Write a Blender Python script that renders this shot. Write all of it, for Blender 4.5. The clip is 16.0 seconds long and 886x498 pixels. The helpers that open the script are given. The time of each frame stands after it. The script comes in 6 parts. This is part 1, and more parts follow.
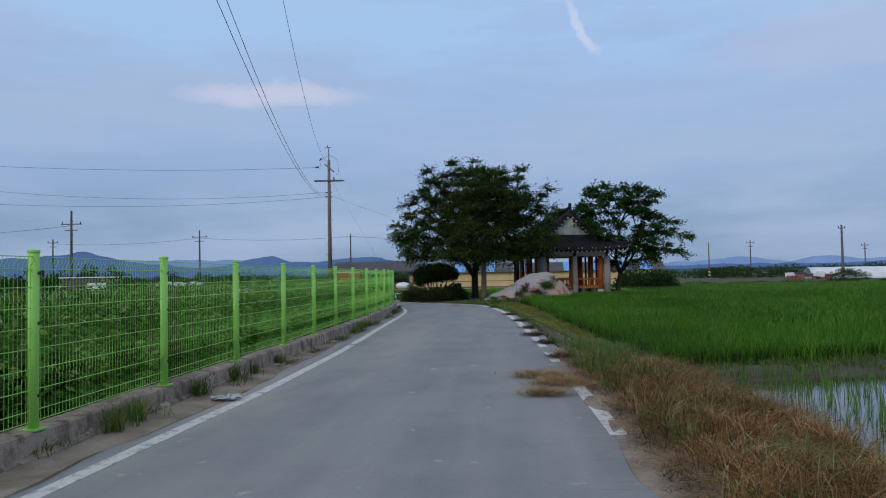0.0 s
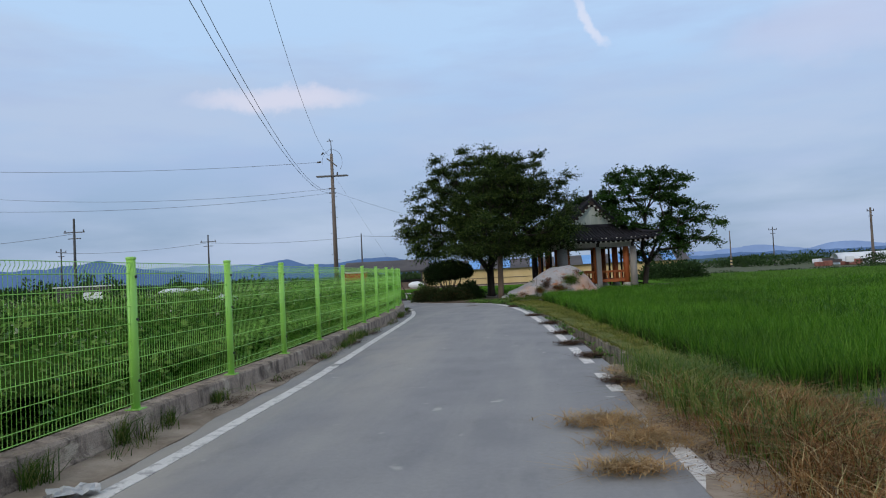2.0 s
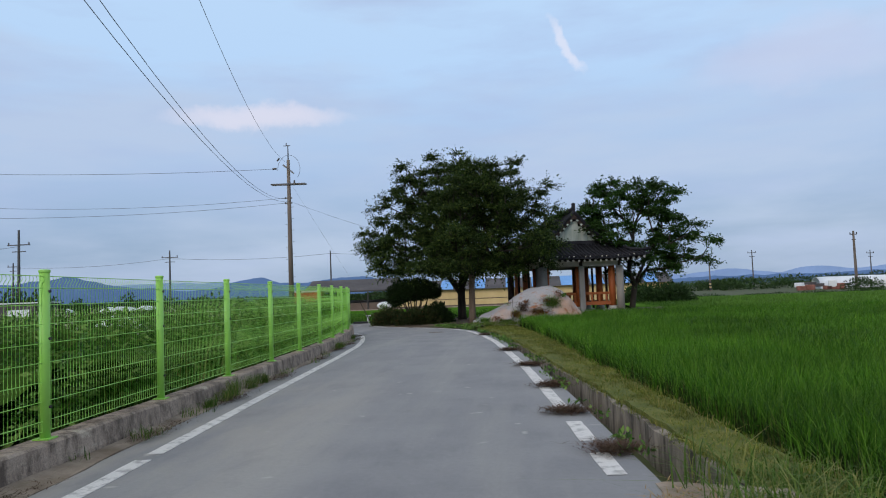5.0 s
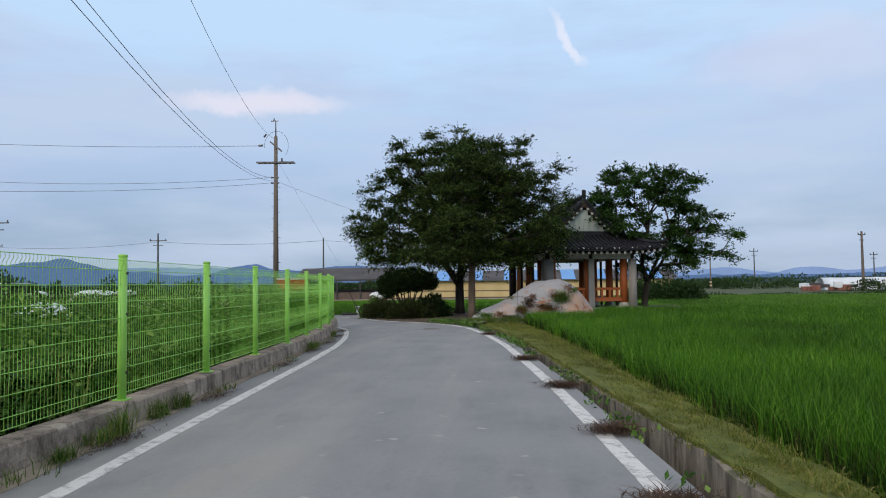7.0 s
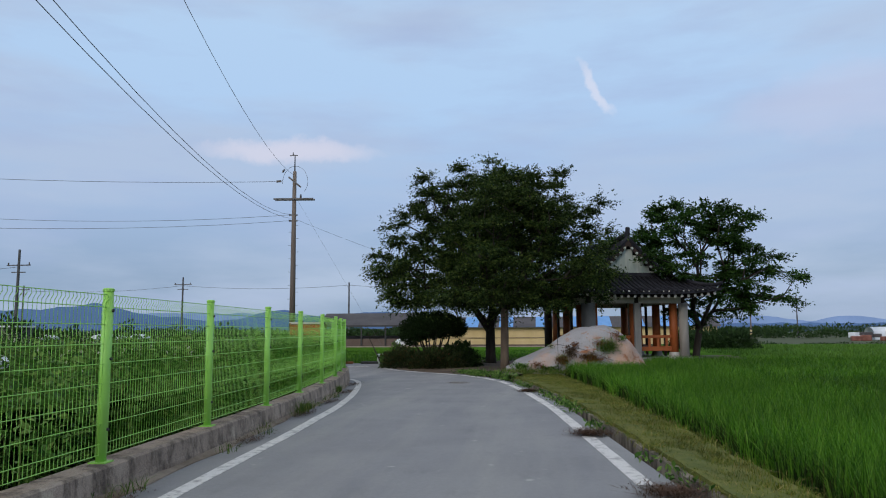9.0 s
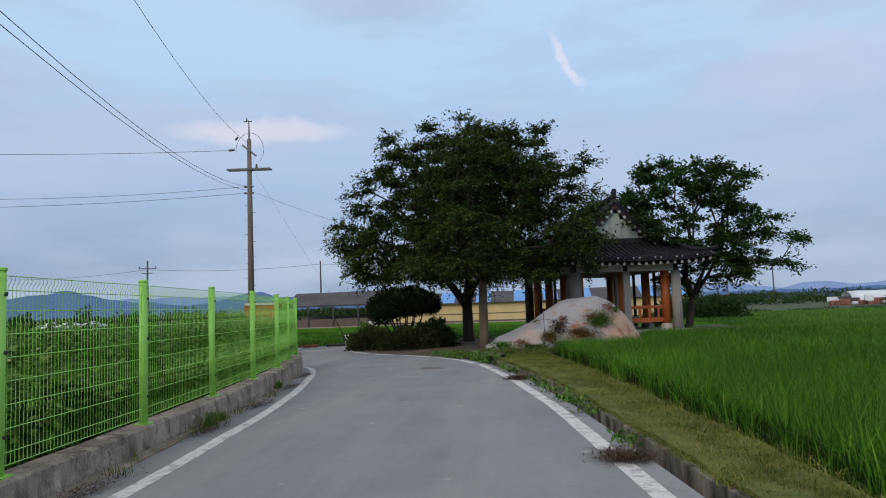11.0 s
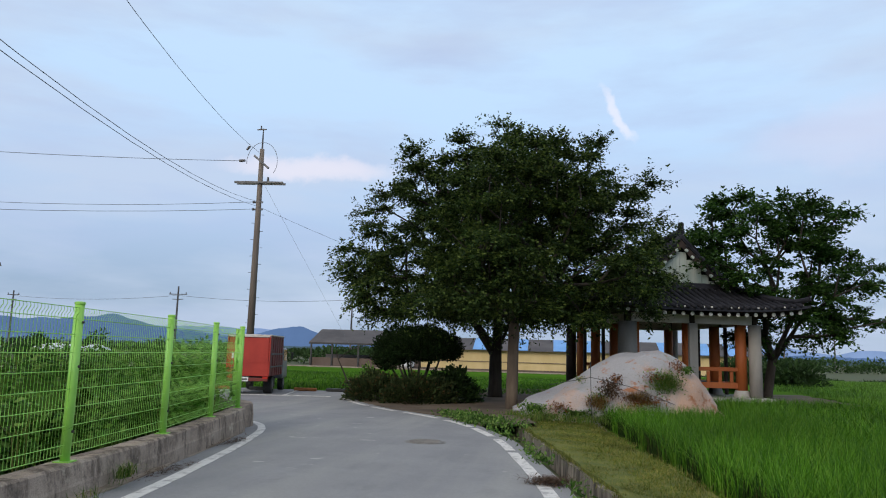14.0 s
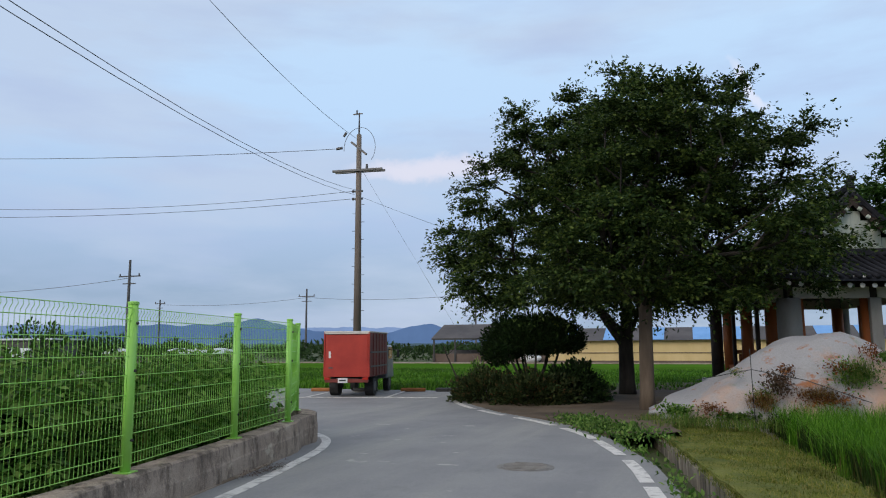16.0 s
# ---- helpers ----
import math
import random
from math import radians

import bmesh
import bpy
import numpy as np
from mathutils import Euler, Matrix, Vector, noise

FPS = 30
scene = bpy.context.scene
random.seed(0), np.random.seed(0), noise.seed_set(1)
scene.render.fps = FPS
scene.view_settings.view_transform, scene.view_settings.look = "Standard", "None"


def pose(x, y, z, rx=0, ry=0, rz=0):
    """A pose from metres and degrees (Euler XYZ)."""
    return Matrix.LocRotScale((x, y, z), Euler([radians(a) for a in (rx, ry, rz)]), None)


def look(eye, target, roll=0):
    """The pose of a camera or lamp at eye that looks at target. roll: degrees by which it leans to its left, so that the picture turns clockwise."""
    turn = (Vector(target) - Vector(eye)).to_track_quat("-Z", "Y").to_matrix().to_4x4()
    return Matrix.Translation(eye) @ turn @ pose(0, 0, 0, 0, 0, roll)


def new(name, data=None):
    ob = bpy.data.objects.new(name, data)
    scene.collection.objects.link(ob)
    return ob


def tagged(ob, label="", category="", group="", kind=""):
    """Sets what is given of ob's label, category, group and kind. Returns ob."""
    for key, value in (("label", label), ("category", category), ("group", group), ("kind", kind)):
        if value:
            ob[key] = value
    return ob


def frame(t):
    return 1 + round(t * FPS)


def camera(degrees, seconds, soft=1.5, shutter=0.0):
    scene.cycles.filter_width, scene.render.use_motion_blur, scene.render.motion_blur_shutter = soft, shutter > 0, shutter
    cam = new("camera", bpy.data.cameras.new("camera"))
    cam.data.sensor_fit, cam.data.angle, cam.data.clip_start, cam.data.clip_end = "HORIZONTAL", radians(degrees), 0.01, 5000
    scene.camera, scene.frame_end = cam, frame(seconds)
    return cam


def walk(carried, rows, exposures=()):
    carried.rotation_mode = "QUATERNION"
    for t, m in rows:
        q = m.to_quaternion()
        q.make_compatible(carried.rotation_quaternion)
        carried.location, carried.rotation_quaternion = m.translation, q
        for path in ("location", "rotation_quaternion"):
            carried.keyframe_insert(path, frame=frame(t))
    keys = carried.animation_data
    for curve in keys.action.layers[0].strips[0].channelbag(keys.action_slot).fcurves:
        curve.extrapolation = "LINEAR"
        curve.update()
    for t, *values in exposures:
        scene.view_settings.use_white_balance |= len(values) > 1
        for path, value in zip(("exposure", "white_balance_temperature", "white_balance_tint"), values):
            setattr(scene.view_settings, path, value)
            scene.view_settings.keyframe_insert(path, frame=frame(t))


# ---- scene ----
cam = camera(63.0, 16.0, 1.05, 0.1)
PATH = [
    (0, (0.573, 0.238, 1.482), (0.354, 2.224, 1.555), -1.0),
    (0.5, (0.487, 1.195, 1.468), (0.313, 3.186, 1.548), 0.4),
    (1, (0.415, 2.086, 1.480), (0.194, 4.069, 1.616), -1.8),
    (1.5, (0.312, 3.014, 1.459), (0.075, 4.999, 1.508), -4.9),
    (2, (0.263, 4.016, 1.439), (0.005, 5.999, 1.508), -2.8),
    (2.5, (0.243, 4.933, 1.454), (0.071, 6.925, 1.513), -4.3),
    (3, (0.370, 5.766, 1.448), (0.192, 7.751, 1.613), 0.6),
    (3.5, (0.402, 6.774, 1.466), (0.190, 8.760, 1.573), -1.3),
    (3.7, (0.411, 7.106, 1.462), (0.241, 9.094, 1.592), -2.0),
    (5.8, (0.061, 10.848, 1.390), (-0.197, 12.829, 1.486), -2.7),
    (6, (0.007, 11.220, 1.388), (-0.322, 13.191, 1.455), -2.4),
    (6.5, (-0.215, 12.282, 1.403), (-0.444, 14.269, 1.442), -2.8),
    (7, (-0.233, 13.116, 1.406), (-0.413, 15.106, 1.504), -0.7),
    (7.5, (-0.320, 14.116, 1.395), (-0.503, 16.107, 1.436), -3.5),
    (8, (-0.318, 14.844, 1.358), (-0.493, 16.823, 1.587), 0.7),
    (8.5, (-0.499, 15.880, 1.387), (-0.725, 17.860, 1.543), -2.6),
    (9, (-0.598, 16.725, 1.363), (-0.854, 18.695, 1.590), -0.3),
    (9.5, (-0.733, 17.711, 1.394), (-1.010, 19.685, 1.566), -3.7),
    (9.7, (-0.742, 18.020, 1.387), (-0.922, 20.005, 1.556), -2.6),
    (12, (-0.951, 22.178, 1.344), (-1.204, 24.156, 1.500), -0.2),
    (12.5, (-0.991, 23.228, 1.369), (-1.355, 25.188, 1.536), -0.3),
    (13, (-0.905, 24.062, 1.349), (-1.277, 26.011, 1.601), 1.0),
    (13.5, (-0.822, 24.954, 1.378), (-1.188, 26.901, 1.651), -0.3),
    (14, (-0.788, 25.863, 1.364), (-1.093, 27.819, 1.649), 1.6),
    (14.5, (-0.739, 26.679, 1.369), (-1.247, 28.593, 1.647), 0.3),
    (15, (-0.768, 27.498, 1.357), (-1.223, 29.428, 1.627), -0.1),
    (15.5, (-0.837, 28.406, 1.387), (-1.491, 30.271, 1.691), -0.7),
    (16, (-0.925, 29.324, 1.345), (-1.565, 31.199, 1.611), -0.3),
]
walk(cam, [(t, look(eye, target, roll)) for t, eye, target, roll in PATH],
     exposures=[(0, -0.05, 6200, 10), (1.0, 0.02, 6400, 10), (2.0, 0.2, 6650, 10), (3.0, 0.02, 6550, 10), (3.6, 0.04, 6550, 10), (6.0, 0.36, 6900, 10), (7.0, 0.36, 6950, 10), (8.5, 0.12, 6600, 10), (9.5, 0.16, 6700, 10), (12.0, 0.30, 6850, 10), (13.0, 0.40, 6800, 10), (13.5, 0.30, 6800, 10), (14.0, 0.42, 6950, 10), (14.5, 0.32, 6800, 10), (15.0, 0.44, 6800, 10), (15.5, 0.3, 6850, 10), (16.0, 0.34, 6900, 10)])

# ---- world, sun and sky ----
world = bpy.data.worlds.new("evening_sky")
scene.world = world
world.use_nodes = True
wt = world.node_tree
wt.nodes.clear()


def wnode(kind, **kw):
    n = wt.nodes.new(kind)
    for k, v in kw.items():
        n.inputs[k].default_value = v
    return n


def wlink(a, b):
    wt.links.new(a, b)


w_out = wnode("ShaderNodeOutputWorld")
w_bg = wnode("ShaderNodeBackground", Strength=1.0)
w_geo = wnode("ShaderNodeTexCoord")
w_sep = wnode("ShaderNodeSeparateXYZ")
wlink(w_geo.outputs["Generated"], w_sep.inputs[0])
w_ramp = wnode("ShaderNodeValToRGB")
w_ramp.color_ramp.elements[0].position, w_ramp.color_ramp.elements[0].color = 0.0, (0.235, 0.34, 0.51, 1)
w_ramp.color_ramp.elements[1].position, w_ramp.color_ramp.elements[1].color = 0.85, (0.66, 0.69, 0.73, 1)
for pos, col in ((0.07, (0.25, 0.36, 0.54, 1)), (0.17, (0.345, 0.48, 0.715, 1)), (0.30, (0.42, 0.605, 0.87, 1)), (0.45, (0.45, 0.635, 0.88, 1))):
    e = w_ramp.color_ramp.elements.new(pos)
    e.color = col
wlink(w_sep.outputs["Z"], w_ramp.inputs[0])
# soft layered cloud, stretched along the horizon
w_map = wnode("ShaderNodeMapping")
w_map.inputs["Scale"].default_value = (1.6, 1.6, 7.0)
w_map.inputs["Rotation"].default_value = (0.0, radians(-6), 0.0)
wlink(w_geo.outputs["Generated"], w_map.inputs[0])
w_noise = wnode("ShaderNodeTexNoise", Scale=1.5, Detail=6.0, Roughness=0.52)
wlink(w_map.outputs[0], w_noise.inputs["Vector"])
w_cr = wnode("ShaderNodeValToRGB")
w_cr.color_ramp.elements[0].position, w_cr.color_ramp.elements[1].position = 0.42, 0.62
wlink(w_noise.outputs["Fac"], w_cr.inputs[0])
w_mix = wnode("ShaderNodeMix")
w_mix.data_type = "RGBA"
w_mul = wnode("ShaderNodeMath")
w_mul.operation = "MULTIPLY"
w_mul.inputs[1].default_value = 0.75
wlink(w_cr.outputs[0], w_mul.inputs[0])
wlink(w_mul.outputs[0], w_mix.inputs["Factor"])
wlink(w_ramp.outputs[0], w_mix.inputs["A"])
w_mix.inputs["B"].default_value = (0.43, 0.53, 0.72, 1)


def streak(centre, axis, length, width, colour, amount, source):
    """A small bright cloud: an ellipse of sky broken up by fine noise."""
    c, a = Vector(centre).normalized(), Vector(axis).normalized()
    a = (a - c * a.dot(c)).normalized()
    b = c.cross(a)
    parts = []
    for vec, size in ((a, length), (b, width)):
        d = wnode("ShaderNodeVectorMath")
        d.operation = "DOT_PRODUCT"
        d.inputs[1].default_value = vec / size
        wlink(w_warp.outputs[0], d.inputs[0])
        off = wnode("ShaderNodeMath")
        off.operation = "SUBTRACT"
        wlink(d.outputs["Value"], off.inputs[0])
        off.inputs[1].default_value = c.dot(vec) / size
        p = wnode("ShaderNodeMath")
        p.operation = "POWER"
        p.inputs[1].default_value = 2.0
        ab = wnode("ShaderNodeMath")
        ab.operation = "ABSOLUTE"
        wlink(off.outputs[0], ab.inputs[0])
        wlink(ab.outputs[0], p.inputs[0])
        parts.append(p)
    s = wnode("ShaderNodeMath")
    s.operation = "ADD"
    wlink(parts[0].outputs[0], s.inputs[0])
    wlink(parts[1].outputs[0], s.inputs[1])
    r = wnode("ShaderNodeMapRange")
    r.interpolation_type = "SMOOTHSTEP"
    r.inputs["From Min"].default_value, r.inputs["From Max"].default_value = 1.0, 0.0
    r.inputs["To Min"].default_value, r.inputs["To Max"].default_value = 0.0, amount
    wlink(s.outputs[0], r.inputs["Value"])
    m = wnode("ShaderNodeMix")
    m.data_type = "RGBA"
    wlink(r.outputs[0], m.inputs["Factor"])
    wlink(source, m.inputs["A"])
    m.inputs["B"].default_value = (*colour, 1)
    return m.outputs["Result"]


w_wn = wnode("ShaderNodeTexNoise", Scale=14.0, Detail=5.0, Roughness=0.6)
wlink(w_geo.outputs["Generated"], w_wn.inputs["Vector"])
w_ws = wnode("ShaderNodeVectorMath")
w_ws.operation = "SCALE"
w_ws.inputs["Scale"].default_value = 0.06
wlink(w_wn.outputs["Color"], w_ws.inputs[0])
w_wo = wnode("ShaderNodeVectorMath")
w_wo.operation = "SUBTRACT"
w_wo.inputs[1].default_value = (0.03, 0.03, 0.03)
wlink(w_ws.outputs[0], w_wo.inputs[0])
w_warp = wnode("ShaderNodeVectorMath")
wlink(w_geo.outputs["Generated"], w_warp.inputs[0])
wlink(w_wo.outputs[0], w_warp.inputs[1])
w_n2 = wnode("ShaderNodeTexNoise", Scale=2.6, Detail=5.0, Roughness=0.55)
wlink(w_map.outputs[0], w_n2.inputs["Vector"])
w_m2 = wnode("ShaderNodeMapRange")
w_m2.inputs["From Min"].default_value, w_m2.inputs["From Max"].default_value = 0.46, 0.70
w_m2.inputs["To Max"].default_value = 0.55
wlink(w_n2.outputs["Fac"], w_m2.inputs["Value"])
w_x2 = wnode("ShaderNodeMix")
w_x2.data_type = "RGBA"
wlink(w_m2.outputs[0], w_x2.inputs["Factor"])
wlink(w_mix.outputs["Result"], w_x2.inputs["A"])
w_x2.inputs["B"].default_value = (0.36, 0.46, 0.70, 1)
sky = w_x2.outputs["Result"]
sky = streak((-0.325, 0.914, 0.242), (1, 0.36, 0.0), 0.145, 0.022, (0.74, 0.71, 0.82), 0.6, sky)
sky = streak((0.083, 0.947, 0.313), (0.7, 0, -1), 0.05, 0.0095, (0.74, 0.75, 0.87), 0.6, sky)
sky = streak((0.36, 0.88, 0.27), (1, -0.3, 0.12), 0.16, 0.05, (0.54, 0.58, 0.77), 0.45, sky)
# clear air of the atmosphere model under the cloud layer
w_sky = wnode("ShaderNodeTexSky")
w_sky.sky_type, w_sky.sun_disc = "NISHITA", False
w_sky.sun_elevation, w_sky.sun_rotation = radians(22), radians(200)
w_dim = wnode("ShaderNodeVectorMath")
w_dim.operation = "SCALE"
w_dim.inputs["Scale"].default_value = 0.07
wlink(w_sky.outputs[0], w_dim.inputs[0])
w_fin = wnode("ShaderNodeMix")
w_fin.data_type = "RGBA"
w_fin.inputs["Factor"].default_value = 0.9
wlink(w_dim.outputs[0], w_fin.inputs["A"])
wlink(sky, w_fin.inputs["B"])
wlink(w_fin.outputs["Result"], w_bg.inputs["Color"])
wlink(w_bg.outputs[0], w_out.inputs[0])

sun_data = bpy.data.lights.new("sun", "SUN")
sun_data.energy, sun_data.angle, sun_data.color = 1.25, radians(30), (1.0, 0.93, 0.84)
sun = new("sun", sun_data)
sun.matrix_world = look((0, 0, 60), (6.7 * 2, 18.5 * 2, 60 - 8.0 * 2 * 1.3))

# ---- materials ----


class Mat:
    """A small builder of node materials."""

    def __init__(self, name, rough=0.8, metal=0.0, spec=0.5):
        self.m = bpy.data.materials.new(name)
        self.m.use_nodes = True
        self.t = self.m.node_tree
        self.b = self.t.nodes["Principled BSDF"]
        self.b.inputs["Roughness"].default_value = rough
        self.b.inputs["Metallic"].default_value = metal
        self.b.inputs["Specular IOR Level"].default_value = spec
        self.pos = None

    def node(self, kind, **kw):
        n = self.t.nodes.new(kind)
        for k, v in kw.items():
            n.inputs[k].default_value = v
        return n

    def link(self, a, b):
        self.t.links.new(a, b)

    def place(self):
        if self.pos is None:
            self.pos = self.node("ShaderNodeNewGeometry")
        return self.pos.outputs["Position"]

    def local(self):
        return self.node("ShaderNodeTexCoord").outputs["Object"]

    def noise(self, scale, detail=5.0, rough=0.6, stretch=(1, 1, 1), world=True):
        mp = self.node("ShaderNodeMapping")
        mp.inputs["Scale"].default_value = stretch
        self.link(self.place() if world else self.local(), mp.inputs[0])
        n = self.node("ShaderNodeTexNoise", Scale=scale, Detail=detail, Roughness=rough)
        self.link(mp.outputs[0], n.inputs["Vector"])
        return n.outputs["Fac"]

    def ramp(self, fac, stops):
        r = self.node("ShaderNodeValToRGB")
        els = r.color_ramp.elements
        els[0].position, els[0].color = stops[0][0], (*stops[0][1], 1)
        els[1].position, els[1].color = stops[-1][0], (*stops[-1][1], 1)
        for p, c in stops[1:-1]:
            els.new(p).color = (*c, 1)
        self.link(fac, r.inputs[0])
        return r.outputs[0]

    def mask(self, fac, lo, hi):
        r = self.node("ShaderNodeMapRange")
        r.inputs["From Min"].default_value, r.inputs["From Max"].default_value = lo, hi
        self.link(fac, r.inputs["Value"])
        return r.outputs[0]

    def mix(self, fac, a, b, mode="MIX"):
        n = self.node("ShaderNodeMix")
        n.data_type, n.blend_type = "RGBA", mode
        for sock, v in (("Factor", fac), ("A", a), ("B", b)):
            if isinstance(v, (int, float)):
                n.inputs[sock].default_value = v
            elif isinstance(v, tuple):
                n.inputs[sock].default_value = (*v, 1)
            else:
                self.link(v, n.inputs[sock])
        return n.outputs["Result"]

    def colour(self, c):
        if isinstance(c, tuple):
            self.b.inputs["Base Color"].default_value = (*c, 1)
        else:
            self.link(c, self.b.inputs["Base Color"])
        return self

    def bump(self, fac, strength=0.3, distance=0.02):
        n = self.node("ShaderNodeBump", Strength=strength, Distance=distance)
        self.link(fac, n.inputs["Height"])
        self.link(n.outputs[0], self.b.inputs["Normal"])
        return self

    def island(self):
        if self.pos is None:
            self.place()
        return self.pos.outputs["Random Per Island"]


def plain(name, dark, light, scale=3.0, rough=0.8, metal=0.0, fine=40.0, bump=0.15, world=False, stretch=(1, 1, 1), spec=0.4):
    """Two colours mixed at two scales with a fine relief."""
    m = Mat(name, rough, metal, spec)
    big = m.noise(scale, world=world, stretch=stretch)
    small = m.noise(fine, 3.0, world=world, stretch=stretch)
    c = m.mix(m.mask(big, 0.35, 0.65), dark, light)
    c = m.mix(m.mask(small, 0.25, 0.8), m.mix(0.25, c, dark), c)
    m.colour(c).bump(small, bump, 0.01)
    return m.m


def leafy(name, stops, rough=0.6, back=0.35, patch=0.5):
    """Foliage coloured leaf by leaf, with light shining a little through."""
    m = Mat(name, rough, 0.0, 0.12)
    c = m.ramp(m.island(), stops)
    big = m.noise(patch, 3.0)
    c = m.mix(m.mask(big, 0.36, 0.64), m.mix(0.5, c, (0.012, 0.02, 0.006)), c)
    m.colour(c)
    tr = m.node("ShaderNodeBsdfTranslucent")
    m.link(c, tr.inputs["Color"])
    mx = m.node("ShaderNodeMixShader")
    mx.inputs[0].default_value = back
    m.link(m.b.outputs[0], mx.inputs[1])
    m.link(tr.outputs[0], mx.inputs[2])
    m.link(mx.outputs[0], m.t.nodes["Material Output"].inputs["Surface"])
    return m.m


def make_asphalt():
    m = Mat("worn_asphalt", 0.85, 0.0, 0.35)
    grain = m.noise(140.0, 3.0)
    patch = m.noise(0.8, 4.0)
    track = m.noise(0.9, 4.0, stretch=(1.3, 0.12, 1))
    c = m.mix(m.mask(patch, 0.35, 0.65), (0.245, 0.242, 0.245), (0.30, 0.295, 0.292))
    c = m.mix(m.mask(track, 0.45, 0.75), c, (0.36, 0.35, 0.325))
    c = m.mix(m.mask(grain, 0.3, 0.7), m.mix(0.3, c, (0.08, 0.08, 0.085)), c)
    speck = m.noise(22.0, 4.0, 0.7)
    c = m.mix(m.mask(speck, 0.3, 0.72), m.mix(0.22, c, (0.09, 0.09, 0.095)), c)
    spots = m.noise(2.6, 2.0)
    c = m.mix(m.mask(spots, 0.69, 0.74), c, (0.37, 0.355, 0.33))
    # beige dust drifted over the side by the wall, thin stains elsewhere
    sep = m.node("ShaderNodeSeparateXYZ")
    m.link(m.place(), sep.inputs[0])
    side = m.mask(sep.outputs["X"], -1.2, -3.4)
    drift = m.noise(0.55, 5.0, 0.6, stretch=(1.4, 0.35, 1))
    both = m.node("ShaderNodeMath")
    both.operation = "MULTIPLY"
    m.link(side, both.inputs[0])
    m.link(m.mask(drift, 0.40, 0.66), both.inputs[1])
    ahead = m.node("ShaderNodeMath")
    ahead.operation = "MULTIPLY"
    m.link(both.outputs[0], ahead.inputs[0])
    m.link(m.mask(sep.outputs["Y"], 27.0, 17.0), ahead.inputs[1])
    c = m.mix(ahead.outputs[0], c, (0.37, 0.335, 0.285))
    stain = m.noise(1.7, 6.0, 0.7, stretch=(1, 0.5, 1))
    c = m.mix(m.mask(stain, 0.56, 0.80), c, m.mix(0.35, c, (0.10, 0.10, 0.105)))
    m.colour(c).bump(grain, 0.35, 0.006)
    return m.m


def make_concrete():
    m = Mat("stained_concrete", 0.9, 0.0, 0.3)
    grain = m.noise(55.0, 5.0, 0.7)
    patch = m.noise(1.1, 6.0, 0.65)
    drip = m.noise(5.0, 7.0, 0.75, stretch=(1, 1, 0.5))
    chips = m.noise(2.3, 5.0, 0.6, stretch=(1, 1, 1.6))
    c = m.mix(m.mask(patch, 0.36, 0.66), (0.34, 0.265, 0.205), (0.54, 0.43, 0.335))
    c = m.mix(m.mask(drip, 0.46, 0.63), c, (0.13, 0.098, 0.075))
    c = m.mix(m.mask(chips, 0.60, 0.66), c, (0.56, 0.47, 0.36))
    c = m.mix(m.mask(grain, 0.3, 0.7), m.mix(0.45, c, (0.06, 0.05, 0.045)), c)
    m.colour(c).bump(m.mix(0.5, grain, drip), 0.7, 0.025)
    return m.m


def make_paint_line():
    m = Mat("worn_white_road_paint", 0.75, 0.0, 0.4)
    wear = m.noise(7.0, 6.0, 0.7)
    fine = m.noise(55.0, 3.0)
    c = m.mix(m.mask(wear, 0.50, 0.62), (0.68, 0.65, 0.61), (0.36, 0.34, 0.32))
    c = m.mix(m.mask(fine, 0.3, 0.7), m.mix(0.2, c, (0.15, 0.15, 0.15)), c)
    m.colour(c).bump(fine, 0.2, 0.004)
    return m.m


def make_water():
    m = Mat("shallow_paddy_water", 0.04, 0.0, 0.6)
    mud = m.noise(1.2, 4.0)
    m.colour(m.mix(mud, (0.045, 0.04, 0.028), (0.075, 0.07, 0.05)))
    m.bump(m.noise(6.0, 2.0), 0.05, 0.01)
    return m.m


ASPHALT = make_asphalt()
DITCH = plain("damp_stained_ditch_concrete", (0.04, 0.032, 0.025), (0.34, 0.29, 0.235), 5.0, 0.9, fine=16.0, bump=0.8, world=True, stretch=(1, 1, 0.3))
CONCRETE = make_concrete()
LINE = make_paint_line()
WATER = make_water()
SOIL = plain("field_soil", (0.05, 0.06, 0.022), (0.075, 0.09, 0.03), 0.15, 0.95, fine=3.0, world=True)
DIRT = plain("trodden_dirt", (0.075, 0.052, 0.034), (0.15, 0.11, 0.073), 0.6, 0.95, fine=9.0, bump=0.5, world=True)
GRIT = plain("gritty_verge_soil", (0.17, 0.125, 0.085), (0.38, 0.31, 0.24), 1.6, 0.95, fine=25.0, bump=0.6, world=True)
MOSS = plain("mown_bund_turf", (0.075, 0.095, 0.014), (0.17, 0.17, 0.03), 2.2, 0.95, fine=30.0, bump=0.9, world=True)
MUD = plain("wet_paddy_mud", (0.045, 0.036, 0.024), (0.085, 0.068, 0.045), 1.5, 0.7, fine=20.0, world=True)
# dark green stands for the shade between the rice plants
CANOPY_SHADE = plain("rice_canopy_shade_green", (0.018, 0.06, 0.004), (0.04, 0.115, 0.008), 0.8, 0.95, fine=14.0, bump=1.0, world=True, spec=0.0)
FARFIELD = plain("far_rice_field", (0.045, 0.115, 0.012), (0.075, 0.17, 0.02), 0.05, 0.95, fine=1.5, bump=0.5, world=True, spec=0.0)
WEED_SHADE = plain("weed_filler_painted_shade", (0.018, 0.036, 0.008), (0.05, 0.095, 0.018), 1.0, 0.95, fine=8.0, bump=1.0, world=True, spec=0.0)
